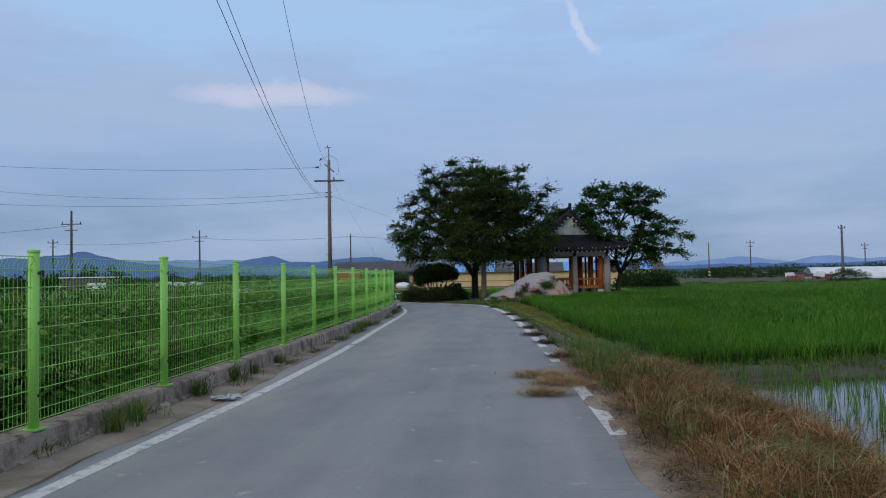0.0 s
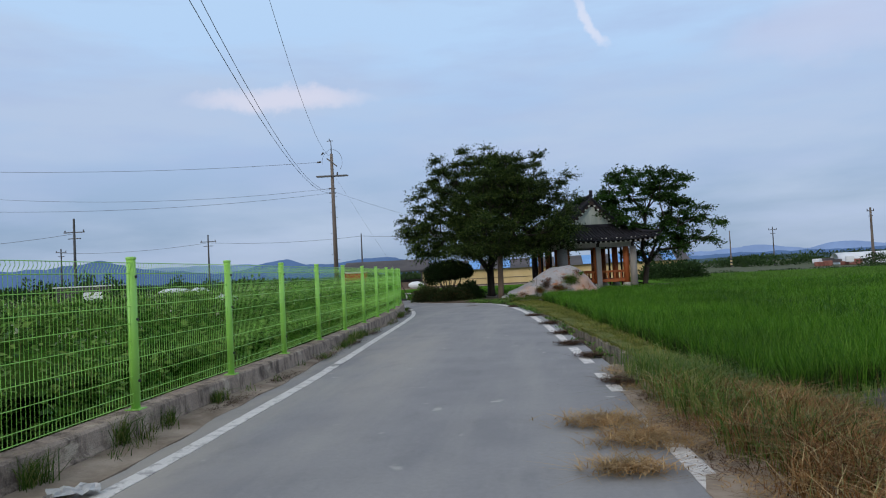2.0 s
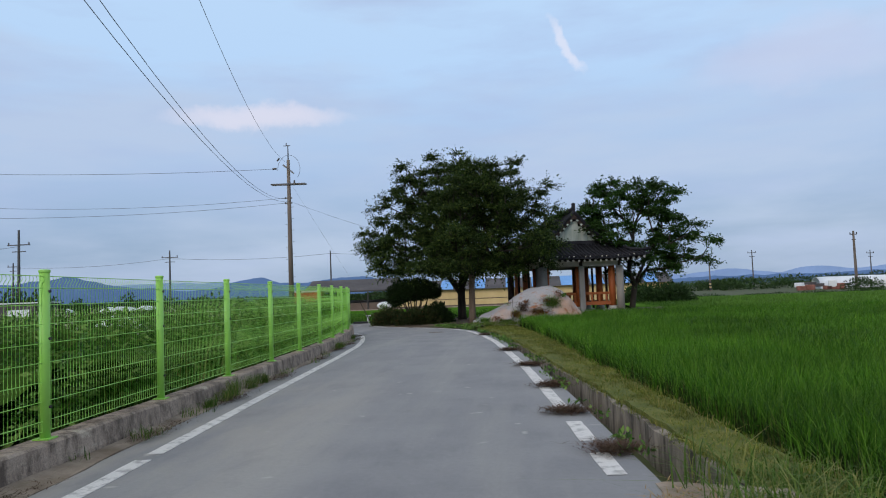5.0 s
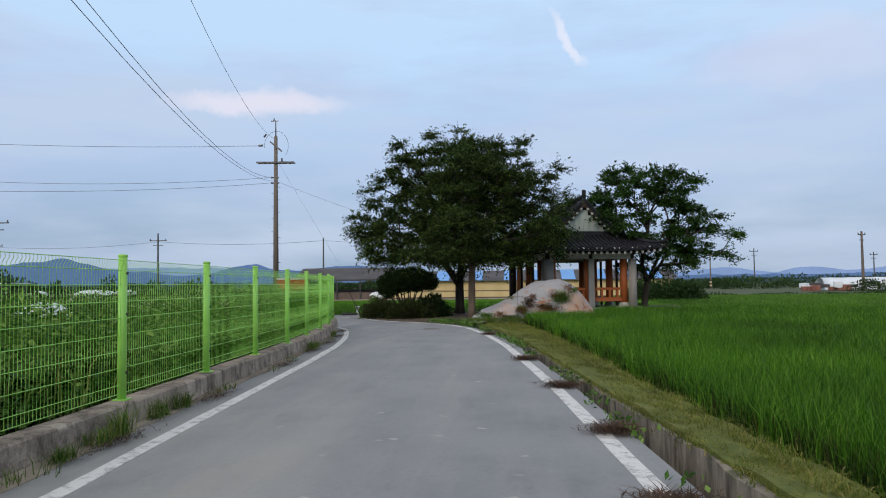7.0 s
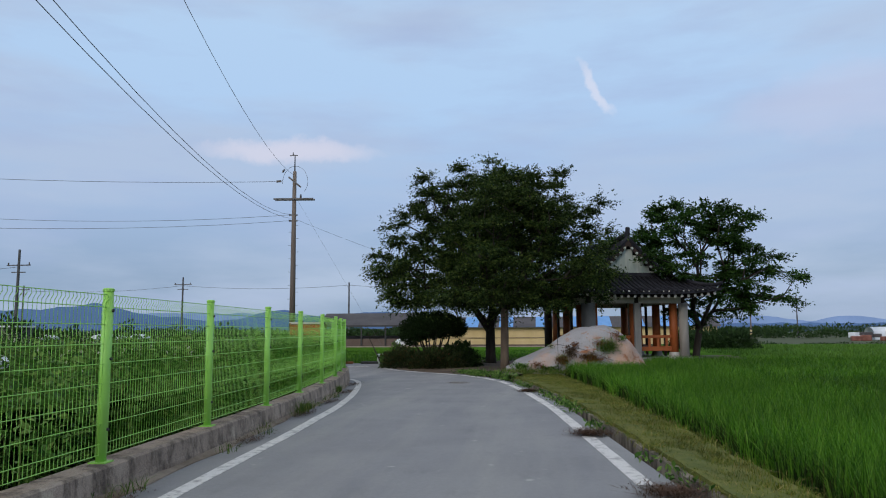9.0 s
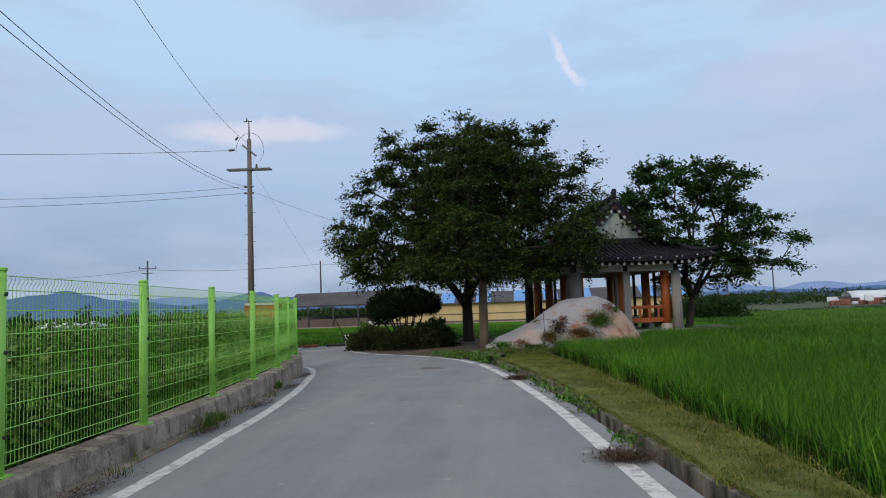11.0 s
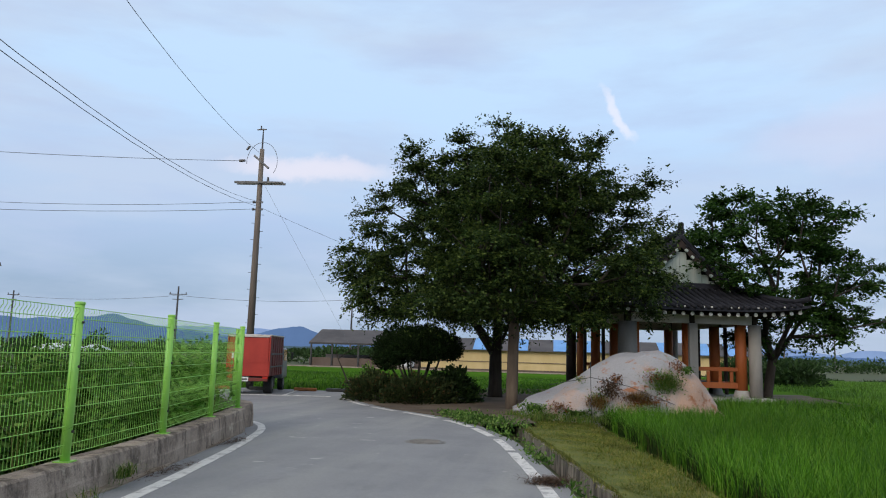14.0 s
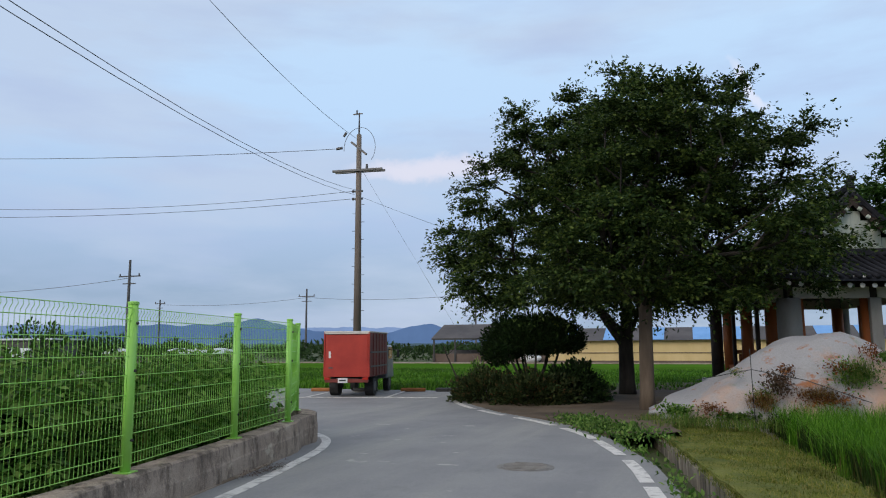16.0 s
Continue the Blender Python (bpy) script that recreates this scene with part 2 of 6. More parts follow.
RICE = leafy("rice_leaves", [(0.0, (0.020, 0.080, 0.005)), (0.5, (0.080, 0.225, 0.014)), (0.9, (0.165, 0.37, 0.035)), (1.0, (0.25, 0.42, 0.06))], 0.5, 0.45, 0.22)
SEEDLING = leafy("young_rice_leaves", [(0.0, (0.07, 0.17, 0.02)), (1.0, (0.17, 0.32, 0.05))], 0.5, 0.4)
DRYGRASS = leafy("dry_brown_grass", [(0.0, (0.05, 0.026, 0.012)), (0.3, (0.20, 0.085, 0.03)), (0.6, (0.36, 0.17, 0.062)), (0.82, (0.50, 0.32, 0.14)), (0.92, (0.58, 0.46, 0.25)), (1.0, (0.14, 0.20, 0.045))], 0.85, 0.2, 1.1)
GREENGRASS = leafy("verge_grass", [(0.0, (0.045, 0.10, 0.016)), (0.6, (0.13, 0.225, 0.038)), (1.0, (0.32, 0.31, 0.10))], 0.6, 0.35)
WEED = leafy("tall_weed_leaves", [(0.0, (0.028, 0.078, 0.013)), (0.5, (0.095, 0.21, 0.034)), (1.0, (0.27, 0.40, 0.10))], 0.55, 0.35)
LEAF = leafy("zelkova_leaves", [(0.0, (0.010, 0.024, 0.007)), (0.6, (0.042, 0.080, 0.018)), (1.0, (0.15, 0.20, 0.045))], 0.5, 0.3, 0.35)
LEAF_B = leafy("broad_tree_leaves", [(0.0, (0.012, 0.036, 0.008)), (0.65, (0.035, 0.09, 0.015)), (1.0, (0.07, 0.14, 0.025))], 0.5, 0.3, 0.35)
PINE = leafy("clipped_evergreen_needles", [(0.0, (0.007, 0.018, 0.006)), (0.7, (0.016, 0.038, 0.010)), (1.0, (0.04, 0.07, 0.016))], 0.6, 0.2, 1.0)
AZALEA = leafy("low_shrub_leaves", [(0.0, (0.018, 0.03, 0.010)), (0.7, (0.045, 0.065, 0.022)), (0.9, (0.075, 0.085, 0.03)), (1.0, (0.14, 0.06, 0.03))], 0.6, 0.25, 1.0)
FARLEAF = leafy("distant_tree_leaves", [(0.0, (0.022, 0.05, 0.016)), (1.0, (0.06, 0.11, 0.035))], 0.8, 0.2, 0.1)
BARK = plain("dark_rough_bark", (0.018, 0.014, 0.011), (0.055, 0.045, 0.036), 3.0, 0.95, fine=22.0, bump=0.8, stretch=(1, 1, 0.25))
BARK_PALE = plain("grey_brown_bark", (0.080, 0.057, 0.040), (0.155, 0.115, 0.082), 3.0, 0.95, fine=22.0, bump=0.8, stretch=(1, 1, 0.25))
FENCE_GREEN = plain("light_green_powder_coat", (0.26, 0.56, 0.09), (0.31, 0.64, 0.12), 2.0, 0.42, fine=30.0, bump=0.05, spec=0.5)
BOLT = plain("dark_bolt", (0.02, 0.02, 0.02), (0.04, 0.04, 0.04), 10.0, 0.5)
ROOFTILE = plain("dark_fired_clay_tile", (0.009, 0.009, 0.013), (0.028, 0.028, 0.036), 2.0, 0.75, fine=18.0, bump=0.4, spec=0.25)
ORANGE = plain("orange_brown_painted_wood", (0.30, 0.075, 0.018), (0.42, 0.12, 0.03), 1.5, 0.6, fine=25.0, stretch=(1, 1, 0.2))
GREYPOST = plain("weathered_grey_pillar", (0.23, 0.215, 0.195), (0.33, 0.31, 0.285), 1.8, 0.85, fine=25.0, stretch=(1, 1, 0.3))
PALEBEAM = plain("pale_lintel_board", (0.50, 0.46, 0.42), (0.64, 0.60, 0.55), 1.4, 0.8, fine=20.0)
DARKWOOD = plain("dark_stained_rafters", (0.018, 0.012, 0.010), (0.05, 0.03, 0.022), 2.0, 0.8, fine=18.0)
WHITEEND = plain("white_painted_rafter_end", (0.48, 0.46, 0.43), (0.62, 0.60, 0.56), 6.0, 0.7)
GABLE = plain("pale_green_weathered_boards", (0.30, 0.36, 0.32), (0.52, 0.53, 0.47), 2.2, 0.85, fine=14.0, stretch=(1, 1, 0.15))
STONE = plain("pale_foundation_stone", (0.33, 0.31, 0.28), (0.46, 0.44, 0.40), 3.0, 0.9)
POLE = plain("aged_concrete_pole", (0.125, 0.10, 0.085), (0.20, 0.165, 0.135), 1.0, 0.9, fine=20.0, stretch=(1, 1, 0.2))
STEEL = plain("galvanised_steel", (0.07, 0.07, 0.072), (0.12, 0.12, 0.125), 5.0, 0.5, 0.6)
POLE_FAR = plain("dark_weathered_far_pole", (0.07, 0.07, 0.075), (0.12, 0.118, 0.12), 1.0, 0.9)
CABLE = plain("black_cable", (0.11, 0.118, 0.135), (0.14, 0.15, 0.165), 5.0, 0.6)
CERAMIC = plain("brown_porcelain", (0.05, 0.045, 0.045), (0.10, 0.09, 0.085), 5.0, 0.3)
TRUCKRED = plain("faded_red_truck_paint", (0.30, 0.020, 0.012), (0.42, 0.035, 0.020), 1.3, 0.5, fine=12.0, bump=0.05)
TRUCKDARK = plain("dull_red_brown_side", (0.13, 0.020, 0.015), (0.20, 0.035, 0.025), 1.3, 0.6, fine=12.0)
CABWHITE = plain("cab_paint_grey", (0.14, 0.15, 0.17), (0.20, 0.21, 0.23), 3.0, 0.35)
RUBBER = plain("tyre_rubber", (0.012, 0.012, 0.012), (0.03, 0.03, 0.03), 6.0, 0.85)
GLASSDARK = plain("dark_window_glass", (0.02, 0.025, 0.03), (0.03, 0.035, 0.04), 2.0, 0.08, spec=0.6)
LAMPRED = plain("red_lamp_lens", (0.35, 0.02, 0.015), (0.45, 0.03, 0.02), 8.0, 0.25)
PLATE = plain("number_plate_face", (0.6, 0.6, 0.58), (0.7, 0.7, 0.68), 9.0, 0.5)
TANWALL = plain("tan_plastic_curtain_wall", (0.50, 0.37, 0.17), (0.60, 0.46, 0.235), 0.5, 0.8, fine=6.0, world=True, stretch=(1, 1, 0.4))
SHEDROOF = plain("grey_brown_sheet_roof", (0.055, 0.05, 0.052), (0.10, 0.09, 0.09), 0.4, 0.75, fine=3.0, world=True)
BLUESHEET = plain("light_blue_roof_sheet", (0.12, 0.30, 0.60), (0.18, 0.38, 0.70), 0.5, 0.6, world=True)
BRICKBASE = plain("brown_low_wall", (0.10, 0.07, 0.055), (0.15, 0.11, 0.09), 0.5, 0.9, fine=3.0, world=True)
VINYL = plain("white_vinyl_film", (0.60, 0.62, 0.64), (0.74, 0.76, 0.78), 0.6, 0.4, fine=5.0, world=True)
MANHOLE = plain("rusted_cast_iron", (0.16, 0.15, 0.14), (0.25, 0.235, 0.22), 6.0, 0.75, 0.2, fine=50.0)
STRAW = leafy("dry_straw", [(0.0, (0.30, 0.17, 0.075)), (1.0, (0.60, 0.42, 0.21))], 0.8, 0.2, 3.0)
TWIG = leafy("dark_dead_leaves", [(0.0, (0.06, 0.035, 0.025)), (1.0, (0.17, 0.10, 0.07))], 0.9, 0.15, 3.0)
PLASTIC = plain("torn_white_plastic", (0.34, 0.34, 0.33), (0.48, 0.48, 0.47), 8.0, 0.4)


def make_rock():
    m = Mat("weathered_granite", 0.85, 0.0, 0.3)
    sep = m.node("ShaderNodeSeparateXYZ")
    m.link(m.local(), sep.inputs[0])
    grain = m.noise(34.0, 5.0, 0.7)
    patch = m.noise(0.7, 5.0)
    # iron-rich pink stone towards the lower, broad end
    low = m.node("ShaderNodeMath")
    low.operation = "MULTIPLY_ADD"
    m.link(sep.outputs["X"], low.inputs[0])
    low.inputs[1].default_value = 0.075
    m.link(patch, low.inputs[2])
    low2 = m.node("ShaderNodeMath")
    low2.operation = "MULTIPLY_ADD"
    m.link(sep.outputs["Z"], low2.inputs[0])
    low2.inputs[1].default_value = -0.13
    m.link(low.outputs[0], low2.inputs[2])
    c = m.mix(m.mask(low2.outputs[0], 0.40, 0.60), (0.36, 0.35, 0.355), (0.54, 0.335, 0.235))
    streak = m.noise(1.5, 6.0, 0.7, stretch=(1.6, 1.6, 0.35))
    c = m.mix(m.mask(streak, 0.58, 0.80), c, (0.50, 0.47, 0.44))
    rust = m.noise(1.9, 6.0, 0.65, stretch=(1, 1, 1.3))
    c = m.mix(m.mask(rust, 0.585, 0.66), c, (0.36, 0.14, 0.06))
    moss = m.noise(1.25, 6.0, 0.7, stretch=(1, 1, 1))
    c = m.mix(m.mask(moss, 0.60, 0.72), c, (0.22, 0.25, 0.17))
    veins = m.noise(2.2, 7.0, 0.8, stretch=(0.6, 0.6, 1.6))
    c = m.mix(m.mask(veins, 0.60, 0.72), c, (0.13, 0.115, 0.10))
    c = m.mix(m.mask(grain, 0.25, 0.7), m.mix(0.35, c, (0.13, 0.115, 0.105)), c)
    m.colour(c).bump(m.mix(0.35, veins, grain), 0.8, 0.07)
    return m.m


ROCK = make_rock()


# distant ridges: haze is painted into the colour, which glows by itself
def make_haze_backdrop(name, colour, amount):
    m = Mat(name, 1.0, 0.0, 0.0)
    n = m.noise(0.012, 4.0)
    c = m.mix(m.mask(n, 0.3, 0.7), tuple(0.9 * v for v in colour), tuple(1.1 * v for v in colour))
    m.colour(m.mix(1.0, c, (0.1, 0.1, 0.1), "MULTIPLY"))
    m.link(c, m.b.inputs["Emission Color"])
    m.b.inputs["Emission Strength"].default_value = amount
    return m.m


HILL_FAR = make_haze_backdrop("far_hills_haze_glow", (0.155, 0.24, 0.435), 1.0)
HILL_MID = make_haze_backdrop("near_hills_haze_glow", (0.070, 0.130, 0.27), 1.0)
HILL_LOW = make_haze_backdrop("wooded_rise_haze_glow", (0.05, 0.085, 0.115), 1.0)

# ---- helpers for building ----


def part(name, bm, material, parent=None, label=""):
    """Links a bmesh as one mesh object under a thing or a part."""
    me = bpy.data.meshes.new(name)
    bm.to_mesh(me)
    bm.free()
    me.materials.append(material)
    ob = new(name, me)
    if parent is not None:
        ob.parent = parent
    if label:
        tagged(ob, label)
    return ob


def shared(name, me, parent, m):
    """An object of its own on shared mesh data."""
    ob = new(name, me)
    ob.parent = parent
    ob.matrix_basis = m
    return ob


def raw(name, verts, faces, material, parent=None, smooth=False):
    me = bpy.data.meshes.new(name)
    me.from_pydata([tuple(v) for v in verts], [], faces)
    me.materials.append(material)
    if smooth:
        me.polygons.foreach_set("use_smooth", [True] * len(me.polygons))
    me.update()
    ob = new(name, me)
    if parent is not None:
        ob.parent = parent
    return ob


def empty(name, m, label, category, group="", kind=""):
    ob = new(name)
    ob.empty_display_size = 0.2
    ob.matrix_basis = m
    return tagged(ob, label, category, group, kind)


def box(bm, size, m=Matrix(), bevel=0.0):
    made = bmesh.ops.create_cube(bm, size=1.0, matrix=m @ Matrix.Diagonal((*size, 1)))
    if bevel:
        edges = list({e for v in made["verts"] for e in v.link_edges})
        bmesh.ops.bevel(bm, geom=edges, offset=bevel, segments=1, affect="EDGES")
    return bm


def bar(size, m=Matrix(), bevel=0.0):
    return box(bmesh.new(), size, m, bevel)


def cyl(bm, r1, r2, p, q, seg=12):
    p, q = Vector(p), Vector(q)
    d = q - p
    m = Matrix.Translation((p + q) / 2) @ d.to_track_quat("Z", "Y").to_matrix().to_4x4()
    bmesh.ops.create_cone(bm, cap_ends=True, segments=seg, radius1=r1, radius2=r2, depth=d.length, matrix=m)
    return bm


def rod(r1, r2, p, q, seg=12):
    return cyl(bmesh.new(), r1, r2, p, q, seg)


def smooth(ob):
    ob.data.polygons.foreach_set("use_smooth", [True] * len(ob.data.polygons))
    return ob


def tube_lists(paths, seg=5):
    """Verts and faces of tapered tubes along paths of (point, radius)."""
    verts, faces = [], []
    for path in paths:
        base = len(verts)
        n = len(path)
        for i, (p, r) in enumerate(path):
            a = path[max(i - 1, 0)][0]
            b = path[min(i + 1, n - 1)][0]
            d = Vector(b) - Vector(a)
            if d.length < 1e-6:
                d = Vector((0, 0, 1))
            q = d.to_track_quat("Z", "Y")
            for k in range(seg):
                an = 2 * math.pi * k / seg
                verts.append(Vector(p) + q @ Vector((r * math.cos(an), r * math.sin(an), 0)))
        for i in range(n - 1):
            for k in range(seg):
                k2 = (k + 1) % seg
                faces.append((base + i * seg + k, base + i * seg + k2, base + (i + 1) * seg + k2, base + (i + 1) * seg + k))
        faces.append(tuple(base + k for k in reversed(range(seg))))
        faces.append(tuple(base + (n - 1) * seg + k for k in range(seg)))
    return verts, faces


def blades(rng, pos, per, height, lean, width, spread, bend=0.5):
    """Grass blades as arrays: pos (N,3); each blade is a quad and a triangle."""
    n = len(pos) * per
    base = np.repeat(pos, per, axis=0) + np.c_[rng.normal(0, spread, (n, 2)), np.zeros(n)]
    h = height * rng.uniform(0.6, 1.15, n)
    a = rng.uniform(0, 2 * np.pi, n)
    ln = np.abs(rng.normal(0, lean, n)) + 0.08
    out = np.c_[np.cos(a), np.sin(a), np.zeros(n)]
    f = a + np.pi / 2 + rng.normal(0, 0.4, n)
    side = np.c_[np.cos(f), np.sin(f), np.zeros(n)] * (width * rng.uniform(0.6, 1.2, n))[:, None]
    up = np.array((0, 0, 1.0))
    mid = base + up * (h * 0.6)[:, None] + out * (h * ln * 0.45)[:, None]
    tip = base + up * (h * (1 - bend * 0.25 * ln))[:, None] + out * (h * ln * (1 + bend))[:, None]
    v = np.stack([base - side, base + side, mid + side * 0.8, mid - side * 0.8, tip], 1).reshape(-1, 3)
    i = np.arange(n) * 5
    quads = np.stack([i, i + 1, i + 2, i + 3], 1).tolist()
    tris = np.stack([i + 3, i + 2, i + 4], 1).tolist()
    return v, quads + tris


def leaves(rng, centres, out, size, droop=0.3):
    """Pointed leaves (four corners, folded on the midrib) at centres, with main directions out."""
    n = len(centres)
    d = out + rng.normal(0, 0.45, (n, 3))
    d[:, 2] -= droop
    d /= np.linalg.norm(d, axis=1)[:, None]
    s = np.cross(d, rng.normal(0, 1, (n, 3)) * 0.6 + np.array((0, 0, 1.0)))
    s /= np.linalg.norm(s, axis=1)[:, None] + 1e-6
    nrm = np.cross(s, d)
    ln = size * rng.uniform(0.6, 1.25, n)[:, None]
    a = centres
    b = centres + d * ln * 0.5 + s * ln * 0.26 + nrm * ln * 0.06
    c = centres + d * ln
    e = centres + d * ln * 0.5 - s * ln * 0.26 + nrm * ln * 0.06
    v = np.stack([a, b, c, e], 1).reshape(-1, 3)
    i = np.arange(n) * 4
    return v, np.stack([i, i + 1, i + 2, i + 3], 1).tolist()


def join(lists):
    """Several (verts, faces) put together."""
    vs, fs, base = [], [], 0
    for v, f in lists:
        vs.append(np.asarray(v, dtype=float).reshape(-1, 3))
        fs.extend([tuple(int(k) + base for k in q) for q in f])
        base += len(vs[-1])
    return np.concatenate(vs), fs


def along(table, y):
    """Reads a table of (y, x) rows, smoothly between them."""
    ys, xs = [r[0] for r in table], [r[1] for r in table]
    return float(np.interp(y, ys, xs))


# ---- the lie of the land ----
def road_z(y):
    return -0.15 * min(max((y - 28) / 10, 0), 1) - 0.2 * min(max((y - 38) / 11, 0), 1)


RIGHT_LINE = [(-14, 1.75), (0, 1.6), (7, 1.42), (13, 1.08), (19, 0.69), (23.4, 0.34), (27.3, -0.07), (30.5, -0.37), (34.8, -0.94), (39.3, -1.73), (42.4, -2.67), (44.9, -4.0), (47.3, -5.9), (50.6, -7.85), (52.5, -8.5), (56, -8.7)]
LEFT_LINE = [(-14, -2.75), (5, -2.83), (9.5, -2.85), (14.2, -3.06), (20, -3.5), (27, -4.0), (30, -4.33), (33.2, -4.85), (36.8, -5.6), (39.4, -6.27), (40.6, -6.82), (41.4, -7.4), (42.2, -8.6), (42.9, -10.5)]
WALL_BASE = [(-14, -3.2), (5.9, -3.42), (10.7, -3.6), (15.5, -3.78), (20.3, -4.03), (25, -4.35), (29.8, -4.8), (34.6, -5.49), (36.9, -5.98), (38.8, -6.40), (39.6, -6.75)]
DITCH_FAR = [(-14, 2.6), (8, 2.45), (13, 2.1), (18, 1.64), (20, 1.44), (23.4, 1.02), (28.5, 0.5), (34.7, -0.1), (38, -0.66), (41, -1.15), (43.5, -1.6)]
PADDY_EDGE = [(-14, 3.6), (8, 3.3), (11.5, 2.95), (14, 2.62), (18.2, 2.2), (20.7, 1.98), (25.4, 1.58), (36.8, 0.85), (38.5, 0.66), (45, 0.1)]
GROUND_Z = -0.5

# ---- ground, road and fields ----
rng = np.random.default_rng(5)
bm = bmesh.new()
rings = [0, 30, 80, 160, 320, 700, 1500, 4200]
prev = None
for r in rings[1:]:
    ring = [bm.verts.new((r * math.cos(2 * math.pi * k / 48), 40 + r * math.sin(2 * math.pi * k / 48), GROUND_Z)) for k in range(48)]
    if prev is None:
        bm.faces.new(ring)
    else:
        for k in range(48):
            bm.faces.new((prev[k], ring[k], ring[(k + 1) % 48], prev[(k + 1) % 48]))
    prev = ring
tagged(part("ground", bm, SOIL), "flat green-brown farmland soil reaching the horizon", "ground", kind="structure")


def strip(name, material, ys, xa, xb, za, zb, depth, cols=6, rough=0.0, parent=None, seed=0):
    """A thick strip of ground between two edges, with a skirt down to depth."""
    verts, faces = [], []
    n = cols + 1
    for y in ys:
        a, b, z0, z1 = xa(y), xb(y), za(y), zb(y)
        for k in range(n):
            f = k / cols
            j = rough * noise.noise(Vector((y * 1.7 + seed, f * 3.0 + a, seed))) if rough else 0
            verts.append((a + (b - a) * f + (j if 0 < k < cols else j * 0.6), y, z0 + (z1 - z0) * f + j * 0.5))
    rows = len(ys)
    for i in range(rows - 1):
        for k in range(cols):
            faces.append((i * n + k, i * n + k + 1, (i + 1) * n + k + 1, (i + 1) * n + k))
    top = len(verts)
    for i, y in enumerate(ys):
        verts.append((verts[i * n][0], y, depth))
        verts.append((verts[i * n + cols][0], y, depth))
    for i in range(rows - 1):
        faces.append((i * n, (i + 1) * n, top + 2 * (i + 1), top + 2 * i))
        faces.append((i * n + cols, top + 2 * i + 1, top + 2 * (i + 1) + 1, (i + 1) * n + cols))
    return raw(name, verts, faces, material, parent)


def lot_left(y):
    if y < 39.6:
        return along(WALL_BASE, y) - 0.1
    return float(np.interp(y, [39.6, 40.6, 41.6, 42.6, 43.6], [-6.85, -7.5, -9.5, -14.0, -34.0]))


ys = list(np.arange(-14, 39, 0.8)) + list(np.arange(39.2, 56.01, 0.3))
road = strip("road", ASPHALT, ys, lot_left, lambda y: along(RIGHT_LINE, y) + (0.27 if y < 44 else 0.42), road_z, road_z, GROUND_Z, cols=14)
tagged(road, "worn grey asphalt farm lane widening into a parking area", "road", kind="structure")

# dusty soil between the left line and the wall
verge = strip("verge_left", GRIT, list(np.arange(-14, 39.5, 0.35)), lambda y: along(WALL_BASE, y) - 0.06,
              lambda y: along(WALL_BASE, y) + (along(LEFT_LINE, y) - 0.17 - along(WALL_BASE, y)) * float(np.interp(y, [8, 13, 20], [1.0, 0.75, 0.42])) + 0.11 * noise.noise(Vector((y * 0.9, 3, 0))) - 0.05,
              lambda y: road_z(y) + 0.055, lambda y: road_z(y) + 0.008, GROUND_Z, cols=4, rough=0.04)
tagged(verge, "strip of gritty brown soil along the wall foot", "soil", kind="structure")
edge = strip("verge_right", GRIT, list(np.arange(-14, 14.9, 0.25)),
             lambda y: along(RIGHT_LINE, y) + float(np.interp(y, [0, 6.5, 8, 12, 14], [-0.12, -0.08, 0.0, 0.0, 0.2])) + 0.16 * noise.noise(Vector((y * 1.1, 9, 0))) + 0.05 * noise.noise(Vector((y * 4.0, 9, 2))), lambda y: along(RIGHT_LINE, y) + (0.30 if y > 14.5 else 1.05),
             lambda y: road_z(y) + 0.006, lambda y: road_z(y) + 0.02, GROUND_Z, cols=3, rough=0.03, seed=4)
tagged(edge, "crumbling brown soil along the lane edge", "soil", kind="structure")


def ribbon(name, centre_table, y0, y1, width, material, label, lift=0.005, step=0.25, gaps=()):
    verts, faces = [], []
    ys = list(np.arange(y0, y1 + 1e-6, step))
    pts = [Vector((along(centre_table, y), y, road_z(y) + lift)) for y in ys]
    for i, p in enumerate(pts):
        d = (pts[min(i + 1, len(pts) - 1)] - pts[max(i - 1, 0)]).normalized()
        s = Vector((d.y, -d.x, 0)) * width / 2
        w1 = 1 + 0.10 * noise.noise(Vector((p.y * 2.3, width * 9, 1)))
        w2 = 1 + 0.10 * noise.noise(Vector((p.y * 2.3, width * 9, 7)))
        verts += [p - s * w1, p + s * w2, p + s * w2 - Vector((0, 0, 0.02)), p - s * w1 - Vector((0, 0, 0.02))]
    for i in range(len(pts) - 1):
        if any(a <= ys[i] < b for a, b in gaps):
            continue
        a, b = 4 * i, 4 * (i + 1)
        faces += [(a, a + 1, b + 1, b), (a + 1, a + 2, b + 2, b + 1), (a + 3, a, b, b + 3)]
    return tagged(raw(name, verts, faces, material), label, "road marking", kind="structure")


def smooth_table(table, y0, y1):
    """The same line with its corners rounded."""
    ys = np.arange(y0 - 2, y1 + 2.01, 0.25)
    xs = np.array([along(table, y) for y in ys])
    k = np.ones(9) / 9
    xs[4:-4] = np.convolve(xs, k, "valid")
    return list(zip(ys.tolist(), xs.tolist()))


